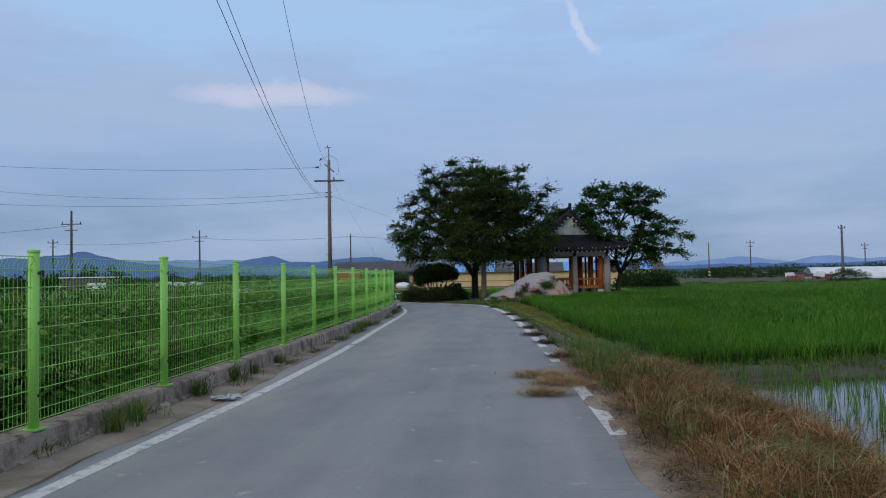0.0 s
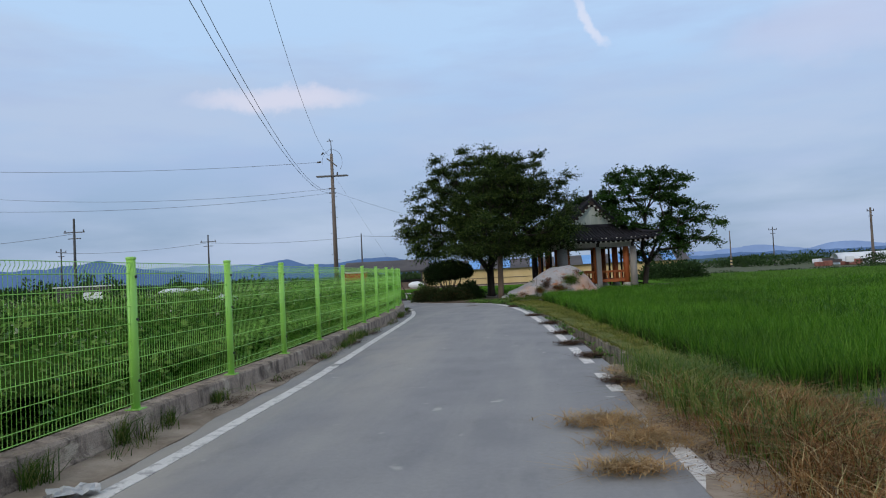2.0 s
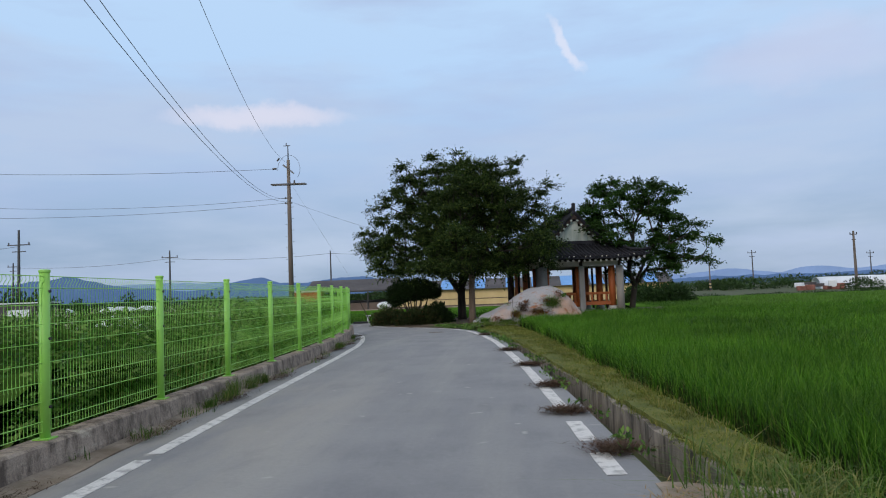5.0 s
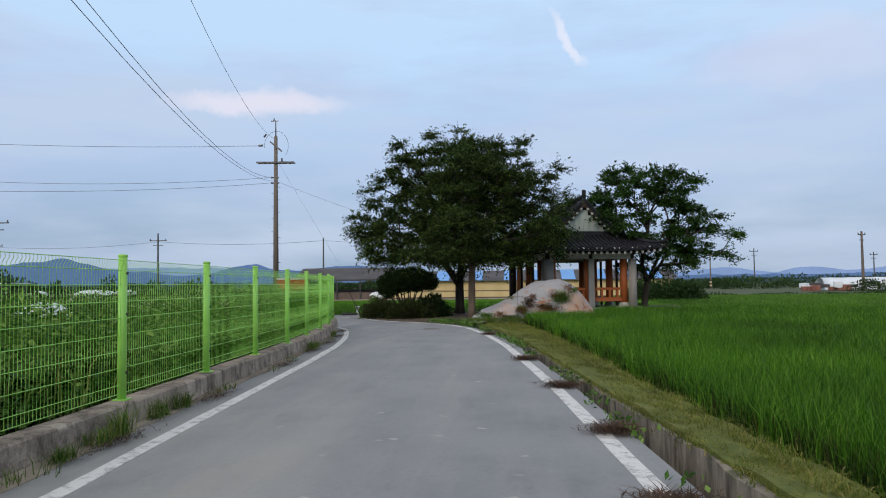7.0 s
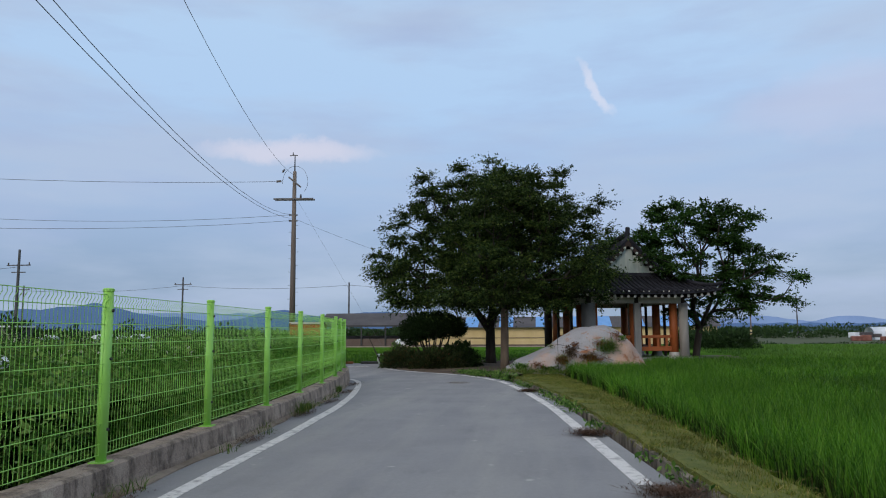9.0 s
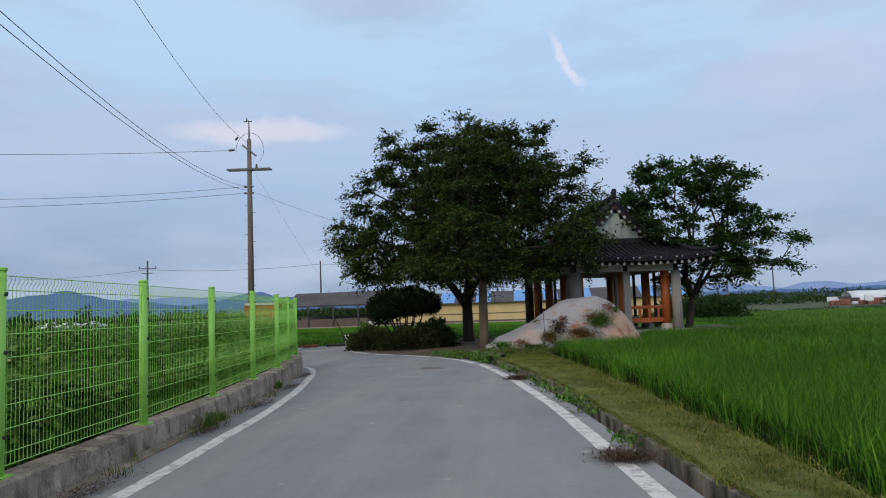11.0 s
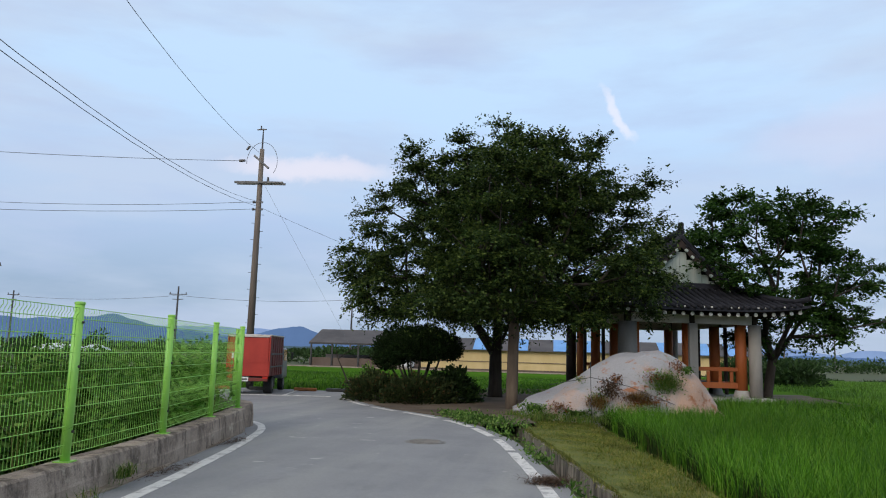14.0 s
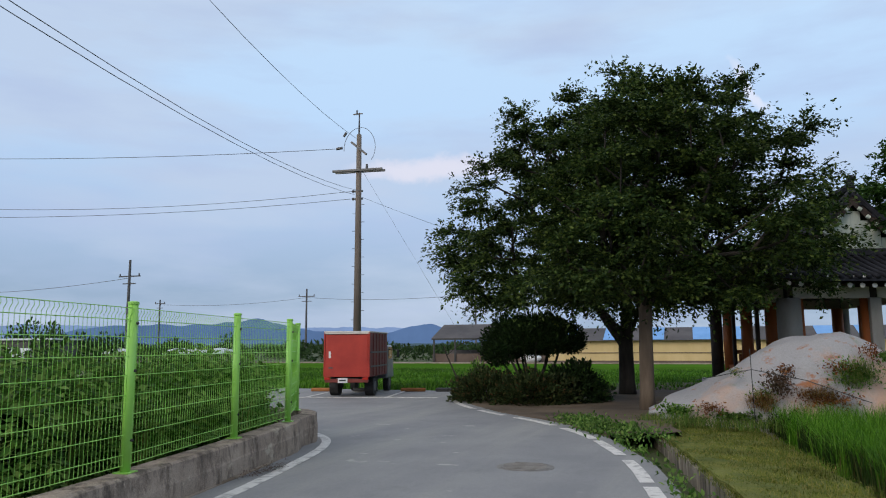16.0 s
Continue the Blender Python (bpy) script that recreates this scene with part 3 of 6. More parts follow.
RL = smooth_table(RIGHT_LINE, -12, 54)
LL = smooth_table(LEFT_LINE, -12, 41.0)
ribbon("edge_line_left", LL, -12, 42.0, 0.15, LINE, "worn white edge line beside the wall", gaps=[(15.6, 15.8)])
ribbon("edge_line_right", RL, -12, 52.4, 0.16, LINE, "broken white edge line beside the ditch",
       gaps=[(-13, 6.9), (11.0, 12.4), (12.9, 13.4), (14.0, 14.8), (15.6, 16.2), (17.2, 18.0), (19.8, 20.3), (22.9, 23.3), (26.4, 26.8), (34.3, 34.8), (37.4, 37.7), (39.5, 39.8), (41.6, 41.9), (43.7, 44.2), (45.8, 46.3), (47.8, 48.3)])


def flat_bar(name, a, b, width, label):
    a, b = Vector((*a, road_z(a[1]) + 0.005)), Vector((*b, road_z(b[1]) + 0.005))
    m = Matrix.Translation((a + b) / 2) @ (b - a).to_track_quat("X", "Z").to_matrix().to_4x4()
    return tagged(part(name, bar(((b - a).length, width, 0.012), m), LINE), label, "road marking", kind="structure")


flat_bar("parking_line", (-26, 48.6), (-9.0, 52.3), 0.12, "white front line of the parking bays")
for x in (-21.5, -18.8, -16.1, -13.4, -10.7):
    y = 48.6 + (x + 26) * 3.7 / 17
    flat_bar("parking_bay_line", (x, y + 0.08), (x - 0.7, y + 3.6), 0.11, "white side line of a parking bay")

# ditch floor and grassy bund on its far side
bund = strip("bund", MOSS, list(np.arange(10.5, 45.5, 0.22)), lambda y: along(DITCH_FAR, y), lambda y: along(PADDY_EDGE, y) + 0.07,
             lambda y: road_z(y) * 0.8 - 0.03, lambda y: road_z(y) * 0.8 - 0.08, GROUND_Z, cols=7, rough=0.055)
tagged(bund, "mossy mown grass bund between ditch and rice field", "bund", kind="structure")
lip = strip("ditch_wall", DITCH, list(np.arange(12, 43.5, 0.16)), lambda y: along(DITCH_FAR, y) - 0.07, lambda y: along(DITCH_FAR, y) + 0.02,
            lambda y: road_z(y) * 0.8 - 0.085, lambda y: road_z(y) * 0.8 - 0.08, GROUND_Z, cols=1, rough=0.05, seed=3)
tagged(lip, "stained concrete far wall of the roadside ditch", "ditch wall", kind="structure")
bank = strip("field_bank", DIRT, list(np.arange(-14, 12.6, 0.3)), lambda y: along(RIGHT_LINE, y) + 0.9, lambda y: along(PADDY_EDGE, y) + 0.35,
             lambda y: 0.03, lambda y: -0.20, GROUND_Z, cols=7, rough=0.18)
tagged(bank, "earth bank under dry brown grass", "bank", kind="structure")


def cross_y(x):
    """The bank between the flooded plot and the tall rice."""
    return 12.45 + (x - 3.6) * 0.38


xs = list(np.arange(2.4, 70, 0.5))
verts, faces = [], []
for x in xs:
    j = 0.08 * noise.noise(Vector((x, 0, 5)))
    for dy, z in ((-0.75, -0.4), (-0.45, -0.21), (0.05, -0.15), (0.55, -0.18), (0.85, -0.4)):
        verts.append((x, cross_y(x) + dy + j, z + 0.5 * j))
for i in range(len(xs) - 1):
    for k in range(4):
        faces.append((i * 5 + k, i * 5 + 5 + k, i * 5 + 6 + k, i * 5 + 1 + k))
tagged(raw("cross_bank", verts, faces, MUD), "low earth bank between two rice plots", "bank", kind="structure")
tagged(raw("paddy_water", [(2.2, -14, -0.27), (60, -14, -0.27), (60, cross_y(60), -0.27), (2.2, cross_y(2.2), -0.27)], [(0, 1, 2, 3)], WATER),
       "still shallow water of the flooded plot", "water", kind="structure")

# tall rice: dense canopy sheet, dark to stand for shade, leaves growing through it
PADDY_FAR = 51.6


def in_tall(x, y):
    if y < cross_y(x) + 0.80 + 0.5 * max(0, 3.6 - x) or y > PADDY_FAR or x < along(PADDY_EDGE, y) + 0.30:
        return False
    if y > 45.1 and x < 10.5 and y < 62:
        if x < 3.9 and y < 50:
            return False
        if y > 52.2 or x < 3.0:
            return False
    if y >= 62 and x < 9.0:
        return False
    return True


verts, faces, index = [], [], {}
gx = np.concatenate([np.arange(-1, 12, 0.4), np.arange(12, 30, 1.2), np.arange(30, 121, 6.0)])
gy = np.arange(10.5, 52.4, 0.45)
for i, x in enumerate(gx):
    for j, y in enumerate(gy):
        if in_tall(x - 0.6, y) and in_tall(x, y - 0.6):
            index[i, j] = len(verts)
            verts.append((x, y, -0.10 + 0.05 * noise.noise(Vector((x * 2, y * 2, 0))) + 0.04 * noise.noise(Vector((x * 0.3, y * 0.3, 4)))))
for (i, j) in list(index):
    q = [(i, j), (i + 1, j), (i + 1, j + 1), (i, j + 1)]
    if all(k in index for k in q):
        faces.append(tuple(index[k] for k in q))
canopy = raw("rice_canopy", verts, faces, CANOPY_SHADE)
tagged(canopy, "added dark sheet for the shaded lower leaf mass of the tall green rice", "rice", kind="stuff")


def scatter(n, x0, x1, y0, y1, keep, z):
    x, y = rng.uniform(x0, x1, n), rng.uniform(y0, y1, n)
    return np.array([(a, b, z(a, b)) for a, b in zip(x, y) if keep(a, b)])


def grid_scatter(sx, sy, x0, x1, y0, y1, keep, z, jitter=0.35):
    pts = []
    for x in np.arange(x0, x1, sx):
        for y in np.arange(y0, y1, sy):
            a, b = x + rng.normal(0, sx * jitter * 0.5), y + rng.normal(0, sy * jitter * 0.5)
            if keep(a, b):
                pts.append((a, b, z(a, b)))
    return np.array(pts)


def near_edge(x, y):
    return x - along(PADDY_EDGE, y) < 4.5 or y - cross_y(x) < 5


rice = []
p = grid_scatter(0.22, 0.22, -0.5, 14, 11, 50, lambda x, y: in_tall(x, y) and near_edge(x, y), lambda x, y: -0.42)
rice.append(blades(rng, p, 30, 0.68, 0.19, 0.0068, 0.045, 0.6))
p = grid_scatter(0.30, 0.30, 2, 17, 13, 53, lambda x, y: in_tall(x, y) and not near_edge(x, y), lambda x, y: -0.15)
rice.append(blades(rng, p, 15, 0.43, 0.30, 0.0095, 0.10, 0.7))
p = grid_scatter(0.55, 0.55, 16, 46, 18, 52, lambda x, y: in_tall(x, y) and x > 17, lambda x, y: -0.12)
rice.append(blades(rng, p, 12, 0.40, 0.30, 0.018, 0.18, 0.7))
v, f = join(rice)
# edge stems, a few yellow-brown, most coloured dark to paint the foot shade
STEM_SHADE = leafy("rice_stems_painted_shade", [(0.0, (0.010, 0.022, 0.004)), (0.8, (0.022, 0.05, 0.007)), (1.0, (0.10, 0.085, 0.03))], 0.9, 0.1)
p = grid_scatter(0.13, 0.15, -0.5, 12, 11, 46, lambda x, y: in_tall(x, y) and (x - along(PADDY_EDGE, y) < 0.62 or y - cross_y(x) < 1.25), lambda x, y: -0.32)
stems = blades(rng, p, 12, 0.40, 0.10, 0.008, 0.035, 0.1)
tagged(raw("rice_stems", *stems, STEM_SHADE), "stems at the edge of the rice with foot shade painted dark", "rice", kind="stuff")
tagged(raw("rice_plants", v, f, RICE), "tall bright green rice plants in dense rows", "rice", kind="stuff")

PALEFIELD = plain("pale_rice_canopy", (0.075, 0.165, 0.022), (0.115, 0.225, 0.034), 0.12, 0.95, fine=5.0, bump=0.8, world=True, spec=0.0)
tagged(raw("far_plot", [(10.9, 52.6, -0.12), (130, 52.6, -0.12), (130, 95, -0.12), (9.2, 95, -0.12), (9.2, 62, -0.12), (10.9, 60, -0.12)], [(0, 1, 2, 3, 4, 5)], PALEFIELD),
       "paler green rice plot beyond the pavilion", "field", kind="structure")
p = grid_scatter(0.55, 0.6, 10.9, 42, 52.7, 90, lambda x, y: x < 0.72 * y, lambda x, y: -0.14)
v, f = blades(rng, p, 8, 0.24, 0.30, 0.018, 0.18, 0.7)
tagged(raw("far_plot_rice", v, f, SEEDLING), "short pale green rice beyond the pavilion", "rice", kind="stuff")
p = grid_scatter(0.33, 0.19, 3.55, 22, -6, 20, lambda x, y: y < cross_y(x) - 0.60, lambda x, y: -0.30, 0.22)
v, f = blades(rng, p, 5, 0.29, 0.22, 0.0055, 0.018, 0.5)
tagged(raw("rice_seedlings", v, f, SEEDLING), "young rice clumps standing in shallow water", "rice", kind="stuff")


def bank_z(x, y):
    a, b = along(RIGHT_LINE, y) + 0.9, along(PADDY_EDGE, y) + 0.35
    f = min(max((x - a) / (b - a), 0), 1)
    return 0.03 - 0.23 * f - 0.03


def on_bank(x, y):
    edge_in = along(RIGHT_LINE, y) + 0.34 + 0.22 * noise.noise(Vector((y * 0.8, 2, 0)))
    return edge_in < x < along(PADDY_EDGE, y) - 0.05


p = scatter(7000, 1.2, 3.8, -3, 12.2, lambda x, y: on_bank(x, y) and rng.random() < 0.45 + 0.6 * noise.noise(Vector((x * 1.5, y * 1.5, 0))) + 0.35 * (x - 1.6), bank_z)
mound = np.array([0.5 + noise.noise(Vector((x * 1.1, y * 0.9, 6))) for x, y, _ in p])
v, f = join([blades(rng, p[mound > 0.52], 13, 0.34, 0.75, 0.0042, 0.05, 1.0), blades(rng, p[(mound > 0.3) & (mound <= 0.52)], 14, 0.22, 1.3, 0.004, 0.07, 0.9), blades(rng, p[mound <= 0.42], 14, 0.13, 3.0, 0.0035, 0.10, 0.4)])
tagged(raw("dry_grass", v, f, DRYGRASS), "tangled dry reddish-brown grass on the bank", "grass", kind="stuff")

green = []
p = scatter(2600, 1.2, 3.6, -3, 14, lambda x, y: on_bank(x, y) and noise.noise(Vector((x * 0.9, y * 0.7, 11))) > -0.05, bank_z)
green.append(blades(rng, p, 9, 0.27, 0.6, 0.0045, 0.05, 0.9))
p = scatter(1500, 0.6, 2.6, 8, 20, lambda x, y: along(RIGHT_LINE, y) + 0.3 < x < along(DITCH_FAR, y) - 0.1 and rng.random() < 1.2 - abs(y - 12.0) / 2.6, lambda x, y: -0.02)
green.append(blades(rng, p, 10, 0.42, 0.6, 0.0055, 0.06, 1.0))
p = scatter(420, 1.0, 3.0, 10, 15, lambda x, y: along(DITCH_FAR, y) < x < along(PADDY_EDGE, y), lambda x, y: -0.04)
green.append(blades(rng, p, 8, 0.22, 0.6, 0.006, 0.06, 0.9))
p = scatter(26000, 2.6, 25, 10, 22, lambda x, y: abs(y - cross_y(x)) < 0.62 and rng.random() < 0.5 + noise.noise(Vector((x * 1.3, y * 1.3, 4))), lambda x, y: -0.2)
green.append(blades(rng, p, 7, 0.17, 0.6, 0.006, 0.08, 0.8))
p = scatter(330, -2.1, 1.3, 43.6, 45.3, lambda x, y: x > along(DITCH_FAR, y) + 0.1 - 0.5 * (y - 43.6) and rng.random() < 0.6 + 0.8 * noise.noise(Vector((x * 1.5, y * 1.5, 3))), lambda x, y: -0.2)
green.append(blades(rng, p, 10, 0.19, 0.9, 0.006, 0.10, 0.9))
v, f = join(green)
tagged(raw("verge_grass", v, f, GREENGRASS), "loose green and straw-coloured grass tufts on the verge", "grass", kind="stuff")

# short turf on the bund
p = scatter(16000, -2, 2.6, 11, 46, lambda x, y: along(DITCH_FAR, y) - 0.03 < x < along(PADDY_EDGE, y) + 0.06, lambda x, y: road_z(y) * 0.8 - 0.075)
v, f = blades(rng, p, 13, 0.075, 1.0, 0.004, 0.07, 0.9)
m_turf = leafy("short_turf", [(0.0, (0.07, 0.105, 0.015)), (0.5, (0.17, 0.205, 0.032)), (0.85, (0.28, 0.27, 0.06)), (1.0, (0.40, 0.32, 0.12))], 0.8, 0.2, 1.2)
tagged(raw("bund_turf", v, f, m_turf), "short yellow-green turf on the bund", "grass", kind="stuff")

p = scatter(20000, -2, 2.4, 12, 44, lambda x, y: -0.05 < x - along(DITCH_FAR, y) < 0.07 and rng.random() < 0.5 + 0.9 * noise.noise(Vector((x, y * 1.7, 2))), lambda x, y: road_z(y) * 0.8 - 0.07)
v, f = blades(rng, p, 7, 0.085, 1.4, 0.004, 0.03, 1.0)
tagged(raw("ditch_edge_grass", v, f, m_turf), "ragged grass hanging over the ditch edge", "grass", kind="stuff")
# creeping weeds along the right edge of the lane
cr = []
p = scatter(4200, -3.2, 1.4, 15, 46, lambda x, y: 0.24 < x - along(RIGHT_LINE, y) < 0.36 and rng.random() < 0.55 + 0.9 * noise.noise(Vector((y * 0.8, 0, 8))) + (0.5 if y > 36 else 0), lambda x, y: road_z(y) + 0.03)
for q in p:
    n = int(rng.integers(14, 30))
    c = q + np.c_[rng.normal(0, 0.07, n), rng.normal(0, 0.13, n), np.abs(rng.normal(0.0, 0.03, n)) - 0.02]
    cr.append(leaves(rng, c, rng.normal(0, 1, (n, 3)) + np.array((0, 0, 0.7)), 0.075, 0.0))
p = scatter(330, -3.6, 0.2, 41.5, 46, lambda x, y: 0.3 < x - along(RIGHT_LINE, y) < 1.25, lambda x, y: road_z(y) + 0.05)
for q in p:
    n = 26
    c = q + np.c_[rng.normal(0, 0.16, n), rng.normal(0, 0.16, n), np.abs(rng.normal(0.02, 0.055, n))]
    cr.append(leaves(rng, c, rng.normal(0, 1, (n, 3)) + np.array((0, 0, 0.4)), 0.08, 0.0))
v, f = join(cr)
tagged(raw("creeping_weeds", v, f, WEED), "creeping green weeds spilling over the lane edge", "weeds", kind="stuff")

# far rice field beyond the parking area, with a pale track behind it
tagged(raw("far_field", [(-70, 56.6, -0.42), (20, 56.6, -0.42), (30, 100, -0.42), (-70, 100, -0.42)], [(0, 1, 2, 3)], FARFIELD),
       "even green rice field beyond the parking area", "field", kind="structure")
p = scatter(9000, -34, 0, 56.6, 78, lambda x, y: True, lambda x, y: -0.42)
v, f = blades(rng, p, 7, 0.3, 0.3, 0.022, 0.16, 0.5)
tagged(raw("far_rice", v, f, RICE), "even green rice beyond the parking area", "rice", kind="stuff")
tagged(part("farm_track", bar((120, 2.6, 0.1), pose(-20, 101.4, -0.4)), GRIT), "pale farm track before the warehouse", "track", kind="structure")
island = strip("tree_island", DIRT, list(np.arange(42.6, 62, 0.5)), lambda y: max(along(RIGHT_LINE, y) + 0.38, -8.7) if y < 55 else -8.7, lambda y: along(DITCH_FAR, y) + 0.25 if y < 45.2 else (4.2 if y < 50 else 10.4),
               lambda y: road_z(y) + 0.02, lambda y: -0.14 if y < 52 else -0.1, GROUND_Z, cols=12, rough=0.10)
tagged(island, "bare trodden earth under the trees and pavilion", "ground", kind="structure")

# ---- wall and fence on the left ----
wys = list(np.arange(-14, 39.6, 0.12))


def wall_top(y):
    return 0.262 + 0.012 * noise.noise(Vector((y * 0.7, 0, 0)))


wall_verts, wall_faces = [], []
spine = [(along(WALL_BASE, y), y) for y in wys]
spine += [(-6.78, 40.05), (-7.0, 40.5), (-7.35, 40.85), (-7.8, 41.0), (-8.3, 40.95)]
for i, (x, y) in enumerate(spine):
    a, b = Vector((*spine[max(i - 1, 0)], 0)), Vector((*spine[min(i + 1, len(spine) - 1)], 0))
    d = (b - a).normalized()
    s = Vector((d.y, -d.x, 0))
    z = wall_top(y)
    j = 0.012 * noise.noise(Vector((y * 0.8, 0, 3))) + 0.004 * noise.noise(Vector((y * 5.0, 0, 8)))
    toe = min(max((11.0 - y) / 2.0, 0.0), 1.0)
    for off, zz in ((0.004 + 0.03 * toe + j, GROUND_Z), (0.002 + 0.03 * toe + j, z - 0.20 + 2 * j), (-0.006 + j, z - 0.17 + 2 * j), (-0.02 + j, z - 0.02), (-0.045 + j, z), (-0.27, z), (-0.30, z - 0.03), (-0.32, GROUND_Z)):
        wall_verts.append(Vector((x, y, zz)) + s * off)
for i in range(len(spine) - 1):
    for k in range(7):
        wall_faces.append((i * 8 + k, i * 8 + k + 1, i * 8 + 9 + k, i * 8 + 8 + k))
tagged(raw("low_wall", wall_verts, wall_faces, CONCRETE), "low stained concrete footing wall carrying the fence", "wall", kind="structure")

POSTS = [(-3.25, -1.32), (-3.36, 1.08), (-3.42, 3.48), (-3.50, 5.88), (-3.60, 8.28), (-3.71, 10.68), (-3.79, 13.08), (-3.93, 15.47), (-4.08, 17.87), (-4.21, 20.27), (-4.34, 22.66), (-4.52, 25.06), (-4.71, 27.45), (-4.99, 29.83), (-5.29, 32.21), (-5.66, 34.58), (-6.18, 36.92), (-6.57, 38.8), (-7.45, 40.55)]
fence = empty("mesh_fence", pose(-3.5, 0, 0.262), "light green welded wire mesh fence on a concrete wall", "fence")
inv = fence.matrix_basis.inverted()


def post_mesh():
    bm = bmesh.new()
    cyl(bm, 0.044, 0.044, (0, 0, 0), (0, 0, 1.48), 14)
    return bm


post_me = None
for i, (x, y) in enumerate(POSTS):
    nxt = POSTS[min(i + 1, len(POSTS) - 1)]
    prv = POSTS[max(i - 1, 0)]
    yaw = math.atan2(nxt[1] - prv[1], nxt[0] - prv[0])
    m = inv @ Matrix.Translation((x, y, 0.262)) @ Matrix.Rotation(yaw, 4, "Z")
    if post_me is None:
        post = smooth(part("post", post_mesh(), FENCE_GREEN, fence))
        cap = part("cap", cyl(rod(0.050, 0.050, (0, 0, 1.47), (0, 0, 1.488)), 0.050, 0.036, (0, 0, 1.488), (0, 0, 1.496)), FENCE_GREEN, post)
        foot = part("base_plate", bar((0.15, 0.15, 0.012), pose(0, 0, 0.006)), FENCE_GREEN, post)
        bolts = [part("clamp_bolt", rod(0.014, 0.014, (0, -0.04, z), (0, -0.056, z), 8), BOLT, post) for z in (0.28, 0.88, 1.30)]
        post.matrix_basis = m
        post_me = post
        kids = [cap, foot] + bolts
    else:
        p2 = shared("post", post_me.data, fence, m)
        for k in kids:
            shared(k.name.split(".")[0], k.data, p2, k.matrix_basis)


def wire_panel(width):
    """Upright wires bent at folds, and level wires behind them."""
    paths = []
    n = max(int(width / 0.052), 4)
    for k in range(n + 1):
        x = -width / 2 + width * k / n
        pts = [(0.06, 0), (0.10, 0.0), (0.42, 0), (0.46, -0.004), (0.50, 0), (1.04, 0), (1.08, -0.004), (1.12, 0), (1.36, 0), (1.40, -0.025), (1.435, -0.018)]
        paths.append([(Vector((x, yy, z)), 0.0031) for z, yy in pts])
    for z in (0.07, 0.16, 0.33, 0.50, 0.67, 0.84, 1.01, 1.18, 1.33, 1.435):
        off = -0.018 if z > 1.4 else -0.006
        paths.append([(Vector((-width / 2, off, z)), 0.0038), (Vector((width / 2, off, z)), 0.0038)])
    return tube_lists(paths, 4)


panel_me = {}
for (x0, y0), (x1, y1) in zip(POSTS[:-1], POSTS[1:]):
    ln = math.hypot(x1 - x0, y1 - y0) - 0.09
    key = round(ln, 1)
    m = inv @ Matrix.Translation(((x0 + x1) / 2, (y0 + y1) / 2, 0.262)) @ Matrix.Rotation(math.atan2(y1 - y0, x1 - x0), 4, "Z")
    m = m @ Matrix.Diagonal((ln / key, 1, 1, 1))
    if key not in panel_me:
        v, f = wire_panel(key)
        ob = raw("mesh_panel", v, f, FENCE_GREEN, fence)
        ob.matrix_basis = m
        panel_me[key] = ob.data
    else:
        shared("mesh_panel", panel_me[key], fence, m)

# ---- weed field behind the fence ----


def weed_edge(y):
    return (along(WALL_BASE, y) if y < 39 else -6.75 - (y - 39) * 0.6) - 0.42


def weed_h(x, y):
    d = weed_edge(y) - x
    return (0.86 + 0.26 * min(d / 2.5, 1) + 0.26 * noise.noise(Vector((x * 0.35, y * 0.35, 2))) + 0.16 * noise.noise(Vector((x * 1.1, y * 1.1, 9)))) - 0.028 * min(max(d - 4, 0), 10)


# filler sheet below the weed tops, coloured dark for the shade among stems
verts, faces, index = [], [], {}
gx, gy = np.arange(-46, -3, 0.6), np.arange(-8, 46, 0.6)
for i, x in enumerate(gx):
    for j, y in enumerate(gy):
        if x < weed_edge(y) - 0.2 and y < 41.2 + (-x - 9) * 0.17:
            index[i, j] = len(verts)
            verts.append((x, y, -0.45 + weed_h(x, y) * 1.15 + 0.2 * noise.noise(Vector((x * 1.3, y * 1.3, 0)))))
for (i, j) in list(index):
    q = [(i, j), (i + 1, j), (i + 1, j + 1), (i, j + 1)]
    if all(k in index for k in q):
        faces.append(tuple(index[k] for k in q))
tagged(raw("weed_undergrowth", verts, faces, WEED_SHADE), "dark filler sheet painted as shade among the weeds behind the fence", "weeds", kind="stuff")
weeds = []


def weed_plants(n, x0, x1, y0, y1, count, size, near):
    pts = scatter(n, x0, x1, y0, y1, lambda x, y: x < weed_edge(y) and y < 41.4 + (-x - 9) * 0.17 and ((weed_edge(y) - x) < 2.2) == near, lambda x, y: -0.2)
    for q in pts:
        h = weed_h(q[0], q[1]) * rng.uniform(0.75, 1.2) + 0.35
        k = count
        t = rng.uniform(0.05, 1, k) if near else rng.uniform(0.5, 1, k)
        a = rng.uniform(0, 2 * np.pi, k)
        r = 0.22 * (1.1 - t * 0.7)
        o = np.c_[np.cos(a), np.sin(a), np.full(k, 0.25)]
        ln = rng.normal(0, 0.12, 2)
        c = q + np.c_[np.cos(a) * r * 0.3 + ln[0] * t, np.sin(a) * r * 0.3 + ln[1] * t, h * t - 0.1]
        weeds.append(leaves(rng, c, o, size, 0.35))


